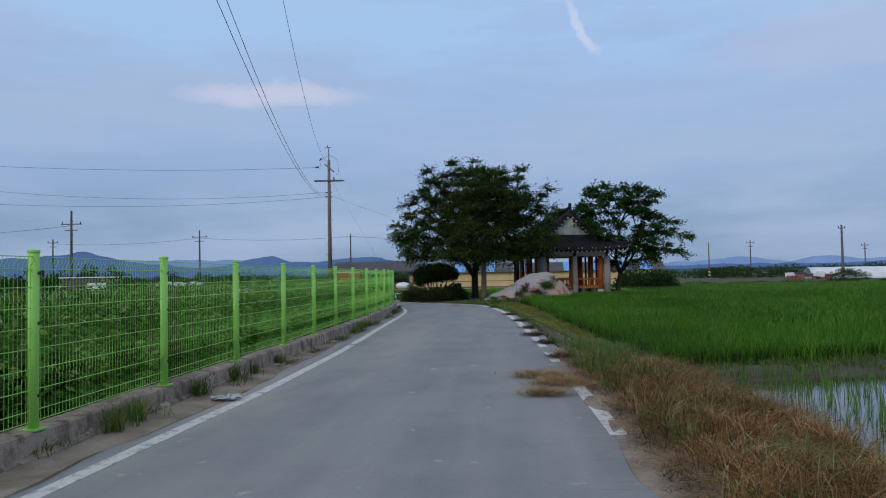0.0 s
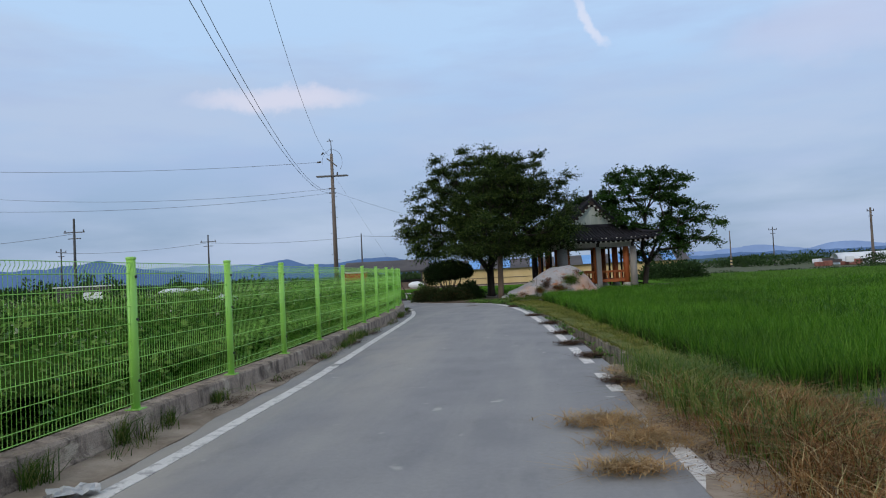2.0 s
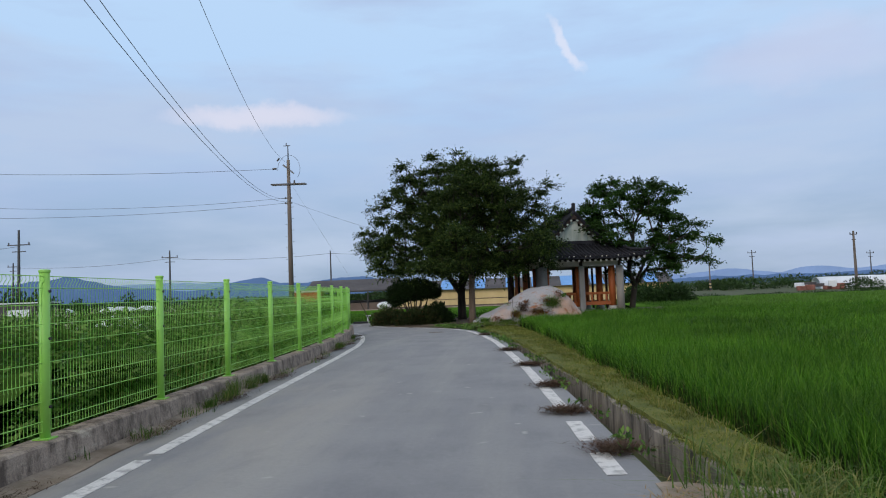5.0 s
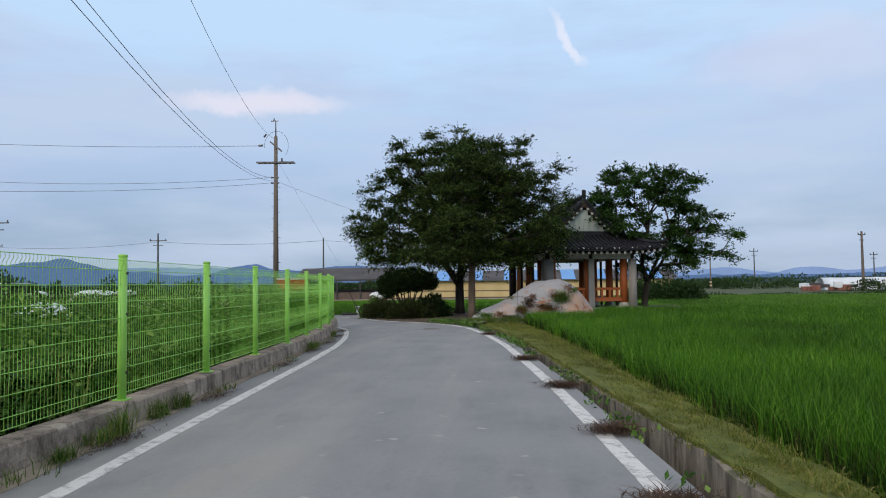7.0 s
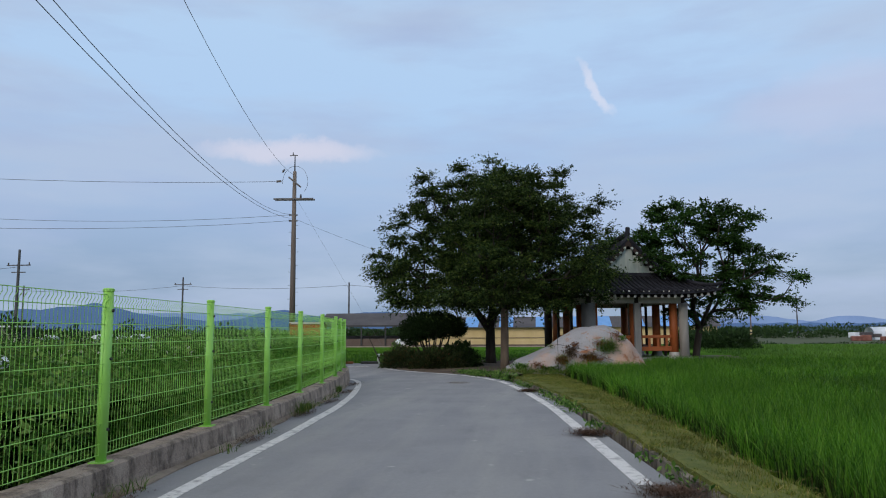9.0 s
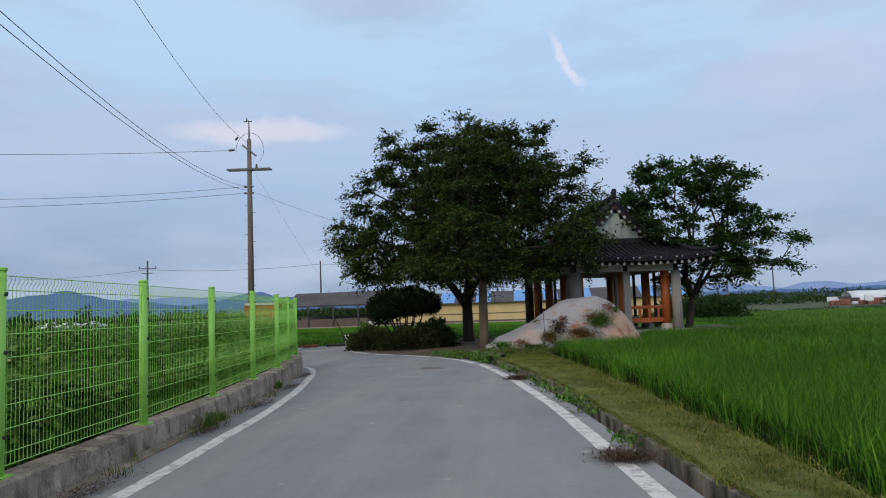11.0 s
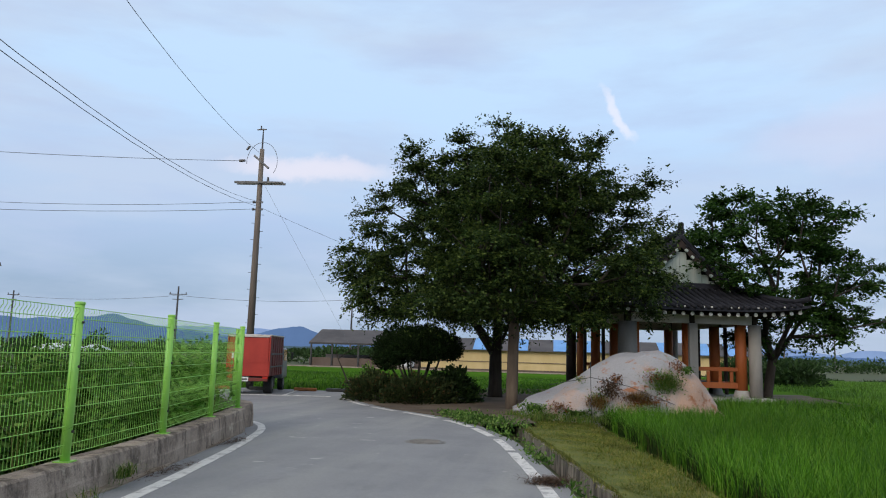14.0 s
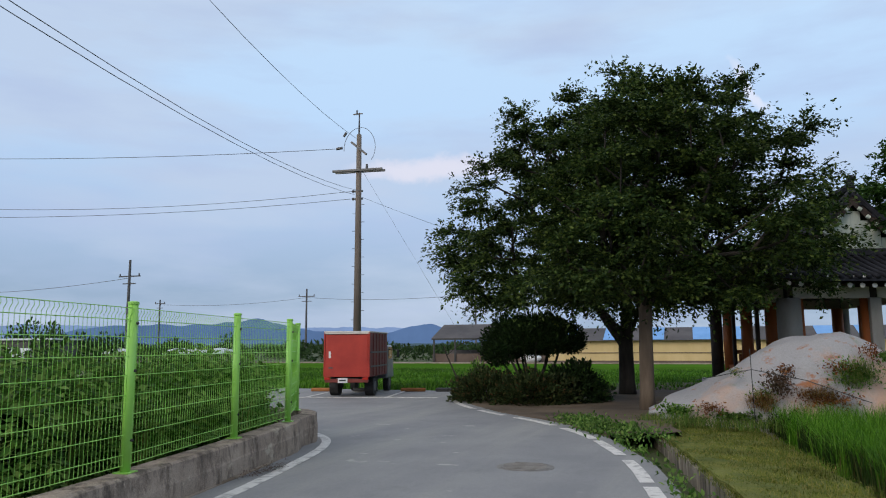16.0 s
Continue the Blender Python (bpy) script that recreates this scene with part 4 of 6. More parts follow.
weed_plants(2900, -9, -3.4, -5, 44, 66, 0.11, True)
weed_plants(520, -9, -6.4, 35, 40.4, 66, 0.11, True)
weed_plants(5200, -24, -5, -2, 44, 24, 0.14, False)
v, f = join(weeds)
tagged(raw("tall_weeds", v, f, WEED), "tall leafy green weeds crowding behind the fence", "weeds", kind="stuff")
tall = []
p = scatter(500, -8, -3.6, -4, 42, lambda x, y: weed_edge(y) - 1.6 < x < weed_edge(y) + 0.1, lambda x, y: -0.05)
tall.append(blades(rng, p, 9, 0.95, 0.3, 0.009, 0.07, 0.8))
p = scatter(900, -5.5, -3.0, -2, 38, lambda x, y: 0.02 < x - along(WALL_BASE, y) < 0.3 and rng.random() < 0.35 + 1.0 * noise.noise(Vector((y * 0.6, 5, 5))), lambda x, y: road_z(y) + 0.03)
tall.append(blades(rng, p, 16, 0.13, 0.8, 0.004, 0.06, 0.8))
# bushy clumps rooted in the crack at the wall foot
for x, y, h in ((-3.36, 6.9, 0.40), (-3.40, 7.35, 0.34), (-3.46, 8.9, 0.34), (-3.42, 6.0, 0.20), (-3.55, 10.2, 0.36), (-3.60, 11.0, 0.24), (-3.62, 12.3, 0.22), (-3.86, 19.3, 0.20), (-3.90, 19.75, 0.36), (-3.98, 20.6, 0.28), (-4.0, 21.2, 0.24), (-3.80, 18.7, 0.16), (-4.56, 28.7, 0.26), (-4.62, 29.2, 0.16), (-5.1, 32.9, 0.2)):
    p = np.array((x, y, 0.03)) + rng.normal(0, 1, (9, 3)) * np.array((0.04, 0.10, 0.0))
    tall.append(blades(rng, p, 13, h * 0.85, 0.6, 0.0042, 0.03, 0.9))
v, f = join(tall)
tagged(raw("wall_foot_grass", v, f, GREENGRASS), "grass tufts rooted at the wall foot and fence line", "grass", kind="stuff")
fl = []
p = scatter(1500, -17, -4.2, 0, 40, lambda x, y: x < weed_edge(y) - 0.2 and rng.random() < 0.45 + noise.noise(Vector((x * 0.5, y * 0.5, 7))), lambda x, y: weed_h(x, y) + 0.05 + 0.25 * rng.random())
stalks = blades(rng, p - np.array((0, 0, 0.7)), 3, 0.80, 0.12, 0.005, 0.05, 0.3)
tagged(raw("flower_stalks", *stalks, GREENGRASS), "thin upright stalks of the flowering weeds", "weeds", kind="stuff")
for q in p:
    c = q + rng.normal(0, 0.05, (5, 3))
    fl.append(leaves(rng, c, rng.normal(0, 1, (5, 3)) + np.array((0, 0, 1.0)), 0.05, 0))
v, f = join(fl)
m_fl = leafy("pale_weed_flowers", [(0.0, (0.30, 0.34, 0.16)), (1.0, (0.55, 0.55, 0.42))], 0.8, 0.3)
tagged(raw("weed_flowers", v, f, m_fl), "small pale flower heads on the weeds", "flowers", kind="stuff")

# ---- trees ----


def crown_tree(name, base, fork, tufts, leaf_mat, bark, label, leaf_size, per_tuft, trunk_r, seed, tuft_r=0.75, stems=1, lean=(0, 0)):
    """A trunk that forks into limbs reaching every leafy tuft, with sprays of leaves round each."""
    r = np.random.default_rng(seed)
    base = Vector(base)
    tree = empty(name, Matrix.Translation(base), label, "tree")
    tops = [Vector(t) - base for t in tufts]
    forkp = Vector((lean[0], lean[1], fork))
    nodes, parent = [Vector((0, 0, -0.15)), Vector((lean[0] * 0.5, lean[1] * 0.5, fork * 0.5)), forkp], [-1, 0, 1]
    order = sorted(range(len(tops)), key=lambda i: (tops[i] - forkp).length)
    for i in order:
        t = tops[i]
        best, bc = 2, 1e9
        for k in range(2, len(nodes)):
            n = nodes[k]
            d = (t - n).length
            back = max(0, (n - forkp).length - (t - forkp).length)
            c = d + 1.2 * back + 0.5 * (n - forkp).length
            if c < bc:
                best, bc = k, c
        a = nodes[best]
        steps = max(1, int((t - a).length / 0.9))
        last = best
        for s in range(1, steps + 1):
            f = s / steps
            p = a.lerp(t, f) + Vector((0, 0, 0.12 * math.sin(math.pi * f) * (t - a).length * 0.6)) + Vector(r.normal(0, 0.06, 3))
            nodes.append(p)
            parent.append(last)
            last = len(nodes) - 1
    load = [0.0] * len(nodes)
    for k in range(len(nodes) - 1, 0, -1):
        load[k] = max(load[k], 0.0) + 0.6
        load[parent[k]] += load[k]
    total = max(load[2], 1)
    rad = [max(0.012, trunk_r * (min(load[k], total) / total) ** 0.42 * 0.95) for k in range(len(nodes))]
    rad[0], rad[1] = trunk_r * 1.25, trunk_r * 1.02
    trunk_path = [[(nodes[0], rad[0]), (nodes[0].lerp(nodes[1], 0.35), trunk_r * 1.08), (nodes[1], rad[1]), (nodes[2], rad[2])]]
    tv, tf = tube_lists(trunk_path, 12)
    raw("trunk", tv, tf, bark, tree, True)
    limb = []
    for k in range(3, len(nodes)):
        start = nodes[1].lerp(nodes[2], 0.6) if parent[k] == 2 else nodes[parent[k]]
        limb.append([(start, min(rad[parent[k]], rad[k] * 1.6)), (nodes[k], rad[k])])
    bv, bf = tube_lists(limb, 5)
    raw("limb_work", bv, bf, BARK, tree, True)
    lists = []
    mid = sum(tops, Vector()) / len(tops)
    spread = max((t - mid).length for t in tops)
    for t in tops:
        n = int(per_tuft * r.uniform(0.6, 1.3))
        o = (t - mid).normalized()
        far = (t - mid).length / spread
        rr = tuft_r * r.uniform(0.7, 1.25) * (1.0 + 0.9 * max(0.0, far - 0.72))
        # leaves stand in two ranks along flat twigs that fan out of the tuft
        tw = r.normal(0, 1, (max(n // 15, 4), 3)) * np.array((1, 1, 0.36)) + np.array((o.x, o.y, o.z * 0.6 + 0.12)) * 0.9
        tw /= np.linalg.norm(tw, axis=1)[:, None]
        reach = rr * r.uniform(0.5, 1.25, len(tw))
        pick = r.integers(0, len(tw), n)
        d = tw[pick]
        u = r.uniform(0.08, 1.0, n) ** 0.8
        side = np.cross(d, np.array((0, 0, 1.0)))
        side /= np.linalg.norm(side, axis=1)[:, None] + 1e-6
        side *= np.where(r.random(n) < 0.5, -1.0, 1.0)[:, None]
        c = np.array(t) + d * (reach[pick] * u)[:, None] + np.c_[np.zeros((n, 2)), -0.22 * reach[pick] * u * u] + r.normal(0, 0.03, (n, 3))
        lists.append(leaves(r, c, d * 0.6 + side * 0.8, leaf_size, 0.22))
    v, f = join(lists)
    raw("crown", v, f, leaf_mat, tree)
    return tree


def dome(seed, n, centre, rx, ry, z0, z1, shape, gap=1.0, tilt=0.0):
    """Tuft centres spread through a flat-bottomed dome."""
    r = np.random.default_rng(seed)
    out, tries = [], 0
    while len(out) < n and tries < 60000:
        tries += 1
        a, h = r.uniform(0, 2 * np.pi), r.uniform(0, 1)
        prof = shape(h) * (1 + 0.14 * math.sin(3 * a + seed) + 0.09 * math.sin(5 * a + 2 * seed + 4 * h) + 0.08 * math.sin(9 * a + 7 * h))
        q = math.sqrt(r.uniform(0.05, 1)) if r.random() < 0.62 else r.uniform(0.86, 1.0)
        p = Vector((centre[0] + rx * prof * q * math.cos(a), centre[1] + ry * prof * q * math.sin(a), z0 + (z1 - z0) * h + tilt * q * math.cos(a) - 0.5 * q * q * (1 - h)))
        if all((p - o).length > gap for o in out):
            out.append(p)
    return [tuple(p) for p in out]


def zelkova_shape(h):
    return float(np.interp(h, [0, 0.12, 0.3, 0.5, 0.7, 0.85, 1.0], [0.72, 0.98, 1.0, 0.92, 0.72, 0.50, 0.13]))


tufts_a = dome(3, 225, (-3.6, 53.4), 4.4, 3.9, 3.15, 9.2, zelkova_shape, 0.62)
tufts_b = dome(8, 195, (-1.55, 49.6), 3.6, 3.3, 2.85, 8.5, zelkova_shape, 0.56)
# boughs that stand out of the rounded crowns
tufts_a += [(-6.1, 52.8, 9.0), (-6.0, 52.8, 8.3), (-4.4, 53.1, 9.6), (-7.7, 52.3, 6.6), (-7.1, 52.6, 6.8), (-8.4, 52.2, 5.2), (-7.8, 52.4, 5.1), (-7.9, 52.3, 3.9), (-8.2, 52.6, 4.4), (-7.2, 52.4, 2.9), (-7.5, 52.0, 3.2), (-6.4, 52.6, 2.9), (-5.8, 51.8, 2.8)]
tufts_b += [(-2.6, 50.4, 9.3), (-2.4, 50.3, 8.8), (0.5, 50.8, 8.7), (0.3, 50.4, 8.1), (2.3, 50.9, 7.3), (1.8, 50.6, 6.9), (2.5, 51.0, 6.0), (2.2, 50.0, 4.9), (2.4, 49.6, 4.0)]
crown_tree("zelkova_tree", (-3.05, 54.5, -0.12), 1.9, tufts_a, LEAF, BARK, "broad spreading dark green tree with forked black trunk", 0.128, 720, 0.24, 11, 0.84)
crown_tree("zelkova_tree", (-2.06, 48.4, -0.15), 3.0, tufts_b, LEAF, BARK_PALE, "dark green tree with a straight pale brown trunk", 0.120, 720, 0.17, 12, 0.80, lean=(0.05, 0.05))


def ragged_shape(h):
    return float(np.interp(h, [0, 0.2, 0.5, 0.8, 1.0], [0.45, 0.8, 1.0, 0.85, 0.5]))


tufts_c = dome(21, 62, (7.5, 57.4), 2.9, 3.0, 4.0, 8.1, ragged_shape, 0.9) + dome(22, 28, (10.9, 57.6), 2.0, 2.1, 3.1, 5.7, ragged_shape, 0.85) + dome(23, 14, (5.0, 57.5), 1.4, 1.4, 5.0, 7.0, ragged_shape, 0.8) + dome(24, 12, (9.6, 57.4), 1.2, 1.2, 6.3, 8.1, ragged_shape, 0.8) + dome(25, 12, (8.6, 57.4), 2.0, 1.6, 2.6, 4.2, ragged_shape, 0.8)
crown_tree("broadleaf_tree", (7.8, 57.6, -0.15), 2.0, tufts_c, LEAF_B, BARK, "rugged broadleaf tree with open leafy clumps", 0.165, 500, 0.18, 13, 0.84, lean=(0.35, 0.0))

# clipped evergreen with its many thin stems
pine = empty("clipped_evergreen", pose(-5.7, 51.9, -0.28), "dark clipped evergreen with a rounded flat top on thin stems", "shrub")
r = np.random.default_rng(31)
paths = []
for k in range(11):
    a = 2 * math.pi * k / 11 + r.uniform(-0.2, 0.2)
    x, y = math.cos(a) * r.uniform(0.5, 1.3), math.sin(a) * r.uniform(0.4, 1.0)
    paths.append([(Vector((0.12 * math.cos(a), 0.12 * math.sin(a), -0.1)), 0.055), (Vector((x * 0.45, y * 0.45, 0.55)), 0.042), (Vector((x * 0.8, y * 0.8, 1.1)), 0.034), (Vector((x * 1.05, y * 1.05, 1.75)), 0.02)])
v, f = tube_lists(paths, 6)
raw("stems", v, f, BARK, pine, True)
lists = []
for x, y, z, rx, rz in ((-0.95, 0.1, 1.78, 0.72, 0.52), (-0.42, -0.3, 2.08, 0.82, 0.50), (0.32, 0.15, 2.12, 0.86, 0.52), (0.98, -0.1, 1.92, 0.68, 0.46), (-0.98, -0.35, 1.36, 0.56, 0.36), (-0.35, 0.2, 1.62, 0.80, 0.38), (0.50, -0.25, 1.70, 0.84, 0.36), (1.22, 0.2, 1.66, 0.42, 0.26), (0.0, 0.7, 1.95, 0.9, 0.5), (-0.1, -0.65, 1.85, 0.7, 0.45)):
    n = int(4200 * rx)
    d = r.normal(0, 1, (n, 3))
    d /= np.linalg.norm(d, axis=1)[:, None]
    lump = np.array([1 + 0.22 * noise.noise(Vector(q) * 2.4 + Vector((x, z, 0))) + 0.16 * noise.noise(Vector(q) * 7.0 + Vector((z, x, 0))) for q in d])
    c = np.array((x, y, z)) + d * (r.uniform(0.15, 1.0, n) ** 0.4 * lump)[:, None] * np.array((rx, rx * 0.9, rz))
    lists.append(leaves(r, c, d * 0.8 + np.array((0, 0, 0.6)), 0.105, 0.0))
v, f = join(lists)
raw("crown", v, f, PINE, pine)


def low_bush(base, rx, ry, h, n, label, mat, size, seed):
    r = np.random.default_rng(seed)
    ob = empty("low_shrub", Matrix.Translation(base), label, "shrub", "shrubs at the foot of the evergreen")
    d = r.normal(0, 1, (n, 3))
    d[:, 2] = np.abs(d[:, 2])
    d /= np.linalg.norm(d, axis=1)[:, None]
    lump = np.array([1 + 0.28 * noise.noise(Vector(row) * 2.1 + Vector((seed, 0, 0))) + 0.15 * noise.noise(Vector(row) * 6) for row in d])
    c = d * (r.uniform(0.3, 1, n) ** 0.5 * lump)[:, None] * np.array((rx, ry, h))
    v, f = leaves(r, c, d + np.array((0, 0, 0.3)), size, 0.1)
    raw("foliage", v, f, mat, ob)
    st = [[(Vector((0, 0, -0.08)), 0.03), (Vector((rx * 0.5 * math.cos(k), ry * 0.5 * math.sin(k), h * 0.6)), 0.012)] for k in range(6)]
    v, f = tube_lists(st, 5)
    raw("stems", v, f, BARK, ob)
    return ob


low_bush((-6.9, 51.1, -0.33), 1.25, 1.0, 0.95, 5200, "low dull green shrub with a few reddish leaves", AZALEA, 0.12, 41)
low_bush((-5.3, 50.3, -0.32), 1.35, 0.95, 0.92, 5600, "low dark green shrub spreading over the earth", AZALEA, 0.12, 42)
low_bush((-4.4, 51.3, -0.30), 1.1, 0.9, 1.1, 4600, "dark green shrub with glossy leaves", PINE, 0.14, 43)
low_bush((-7.4, 52.2, -0.33), 0.9, 0.8, 1.1, 2000, "loose light green shrub at the corner", WEED, 0.13, 44)

# ---- boulder ----
bm = bmesh.new()
bmesh.ops.create_icosphere(bm, subdivisions=5, radius=1.0)
for v in bm.verts:
    d = v.co.normalized()
    x, y, z = d.x, d.y, d.z
    prof = 1.0 + 0.10 * noise.noise(d * 1.7 + Vector((3, 1, 0))) + 0.06 * noise.noise(d * 4.0) + 0.03 * abs(noise.noise(d * 8)) + 0.018 * noise.noise(d * 15)
    hz = float(np.interp(x, [-1, -0.8, -0.6, -0.4, -0.2, 0.0, 0.15, 0.4, 0.6, 0.8, 0.95, 1.0], [0.15, 0.33, 0.48, 0.62, 0.76, 0.90, 1.0, 1.08, 1.02, 0.80, 0.5, 0.4]))
    v.co = Vector((x * 2.85 * prof - 0.05 * max(z, 0), y * 1.7 * prof, z * 1.72 * hz * prof))
rock = part("boulder", bm, ROCK)
smooth(rock)
rock.matrix_basis = pose(0.92, 46.6, -0.18, 0, 0, 8)
tagged(rock, "large pale pink-grey granite boulder with creepers", "boulder")

# ---- pavilion: two bays by three, hip-and-gable tiled roof ----
PA = radians(15)
pav_m = Matrix.Translation((1.95, 53.95, -0.08)) @ Matrix.Rotation(PA, 4, "Z")
pavilion = empty("pavilion", pav_m, "open timber pavilion with dark tiled hip-and-gable roof", "pavilion")
BX, BY, NX, NY = 2.5, 2.45, 2, 3
LX, LY = BX * NX, BY * NY
COLTOP = 2.83


def pav(name, bm, mat, label="", parent=None):
    return part(name, bm, mat, parent or pavilion, label)


pav("plinth", bar((LX + 1.1, LY + 1.1, 0.16), pose(LX / 2, LY / 2, 0.0), 0.02), STONE, "low stone plinth")
spots = [(i, j) for i in range(NX + 1) for j in range(NY + 1) if i in (0, NX) or j in (0, NY)]
for i, j in spots:
    x, y = i * BX, j * BY
    ox = -1 if i == 0 else (1 if i == NX else 0)
    oy = -1 if j == 0 else (1 if j == NY else 0)
    inx, iny = x - ox * 0.36, y - oy * 0.34
    bm = rod(0.215, 0.205, (inx, iny, 0.30), (inx, iny, COLTOP), 16)
    col = smooth(pav("column", bm, ORANGE, "round orange-brown timber column"))
    pav("footing", cyl(rod(0.33, 0.29, (inx, iny, 0.06), (inx, iny, 0.2), 16), 0.29, 0.24, (inx, iny, 0.2), (inx, iny, 0.34), 16), STONE, "pale stone footing", col)
    if ox and oy:
        smooth(pav("pillar", rod(*((0.37, 0.35) if i == 0 and j == 0 else (0.24, 0.23)), (x + ox * 0.02, y + oy * 0.02, 0.07), (x + ox * 0.02, y + oy * 0.02, COLTOP), 20), DARKWOOD if i == 0 and j else GREYPOST, "thick round dark pillar" if i == 0 and j else "thick round grey pillar"))
    else:
        sx, sy = (0.34, 0.16) if oy else (0.12, 0.15)
        pav("pillar", bar((sx, sy, COLTOP - 0.07), pose(x + ox * 0.12, y + oy * 0.12, (COLTOP + 0.07) / 2), 0.02), GREYPOST if oy else DARKWOOD, "flat grey pillar" if oy else "slender dark post")

for z, h, w, mat, nm in ((COLTOP + 0.17, 0.36, 0.20, PALEBEAM, "lintel"), (COLTOP + 0.44, 0.16, 0.30, DARKWOOD, "purlin")):
    for i in range(NX):
        for yy in (0, LY):
            pav(nm, bar((BX - (0.22 if nm == "lintel" else 0), w, h), pose(BX * (i + 0.5), yy, z), 0.015), mat)
    for j in range(NY):
        for xx in (0, LX):
            pav(nm, bar((w, BY - (0.22 if nm == "lintel" else 0), h), pose(xx, BY * (j + 0.5), z), 0.015), mat)
for i, j in spots:
    pav("bracket", bar((0.22, 0.22, 0.50), pose(i * BX, j * BY, COLTOP + 0.23), 0.03), DARKWOOD)

# raised floor with its edge board, and the railings
pav("floor_deck", bar((LX - 0.75, LY - 0.75, 0.08), pose(LX / 2, LY / 2, 0.56)), DARKWOOD, "dark boarded floor")
for i in range(NX):
    for yy, s in ((0.30, 1), (LY - 0.30, -1)):
        x = BX * (i + 0.5)
        pav("floor_beam", bar((BX - 0.35, 0.10, 0.22), pose(x, yy, 0.52), 0.01), ORANGE)
        rail = pav("railing", bar((BX - 0.35, 0.09, 0.15), pose(x, yy, 1.13), 0.015), ORANGE, "orange timber railing")
        for k in range(5):
            pav("baluster", bar((0.13, 0.06, 0.42), pose(x - BX / 2 + 0.32 + (BX - 0.64) * k / 4, yy, 0.84), 0.01), ORANGE, "", rail)
for j in range(NY):
    for xx in (0.30, LX - 0.30):
        y = BY * (j + 0.5)
        pav("floor_beam", bar((0.10, BY - 0.35, 0.22), pose(xx, y, 0.52), 0.01), ORANGE)

# roof surfaces: height over plan, concave, with lifted corners
OV = 1.45
RX0, RX1, RY0, RY1 = -OV, LX + OV, -OV, LY + OV
EAVE, RIDGE = 3.32, 6.15
GY0 = 1.25
CX = LX / 2


def lift(x, y):
    u = abs(x - CX) / (CX + OV)
    w = abs(y - LY / 2) / (LY / 2 + OV)
    return 0.24 * (u ** 3) * (w ** 4)


def roof_side(x, y):
    f = min(abs(x - CX) / (CX + OV), 1.0)
    return EAVE + (RIDGE - EAVE) * (0.42 * (1 - f) + 0.58 * (1 - f) ** 2) + lift(x, y)


def roof_end(x, y):
    d = min(y - RY0, RY1 - y)
    f = min(d / (GY0 + OV), 1.0)
    return EAVE + 1.05 * (0.75 * f + 0.25 * f * f) + lift(x, y)


def roof_z(x, y):
    """The lower of the end skirt and the side slope within the skirt zones."""
    d = min(y - RY0, RY1 - y)
    if d <= GY0 + OV - 1e-6:
        return min(roof_side(x, y), roof_end(x, y))
    return roof_side(x, y)


def roof_sheet(name, x_range, y_range, nx, ny, zf, keep, mat, thick=0.10):
    verts, faces = [], []
    xs, ys = np.linspace(*x_range, nx), np.linspace(*y_range, ny)
    for t in (0, -thick):
        for x in xs:
            for y in ys:
                verts.append((x, y, zf(x, y) + t))
    k = nx * ny
    for i in range(nx - 1):
        for j in range(ny - 1):
            a = i * ny + j
            if keep(xs[i] + 1e-3, ys[j] + 1e-3):
                faces.append((a, a + ny, a + ny + 1, a + 1))
                faces.append((a + k, a + k + 1, a + k + ny + 1, a + k + ny))
    for i in range(nx - 1):
        for j in (0, ny - 1):
            a = i * ny + j
            faces.append((a, a + ny, a + ny + k, a + k))
    for j in range(ny - 1):
        for i in (0, nx - 1):
            a = i * ny + j
            faces.append((a, a + 1, a + 1 + k, a + k))
    return raw(name, verts, faces, mat, pavilion)


skirt = GY0 + OV
SK = skirt - 0.02
roof_lo = roof_sheet("roof_skirt", (RX0, RX1), (RY0, RY0 + SK), 41, 17, roof_z, lambda x, y: True, ROOFTILE)
roof_hi = roof_sheet("roof_slope", (RX0, RX1), (RY0 + skirt - 0.45, RY1 - skirt + 0.45), 41, 21,
                     lambda x, y: roof_side(x, y) + 0.03, lambda x, y: True, ROOFTILE)
roof_bk = roof_sheet("roof_skirt", (RX0, RX1), (RY1 - SK, RY1), 41, 17, roof_z, lambda x, y: True, ROOFTILE)


def tile_row(parent, pts, r=0.075):
    v, f = tube_lists([[(Vector(p), r) for p in pts]], 7)
    return raw("cover_tile", v, f, ROOFTILE, parent, True)


x = RX0 + 0.12
while x < RX1 - 0.05:
    pts = [(x, y, roof_z(x, y) + 0.035) for y in np.linspace(RY0 - 0.03, RY0 + SK, 7)]
    cut = [p for p in pts if roof_end(p[0], p[1]) <= roof_side(p[0], p[1]) + 0.02]
    if len(cut) >= 2:
        tile_row(roof_lo, cut)
    x += 0.255
y = RY0 + 0.1
while y < RY1:
    for sgn in (-1, 1):
        pts = []
        for f in np.linspace(0, 1, 9):
            xx = CX + sgn * (CX + OV + 0.03) * (1 - f)
            zz = roof_side(xx, y)
            d = min(y - RY0, RY1 - y)
            if d < skirt - 0.45 and roof_end(xx, y) < zz - 0.02:
                break
            pts.append((xx, y, zz + 0.05))
        if len(pts) >= 2:
            tile_row(roof_hi, pts)
    y += 0.255
ROOF_G = RY0 + skirt - 0.45


def ridge(name, pts, r, label):
    v, f = tube_lists([[(Vector(p), r) for p in pts]], 8)
    return pav_raw(name, v, f, label)


def pav_raw(name, v, f, label):
    ob = raw(name, v, f, ROOFTILE, pavilion)
    return tagged(ob, label)


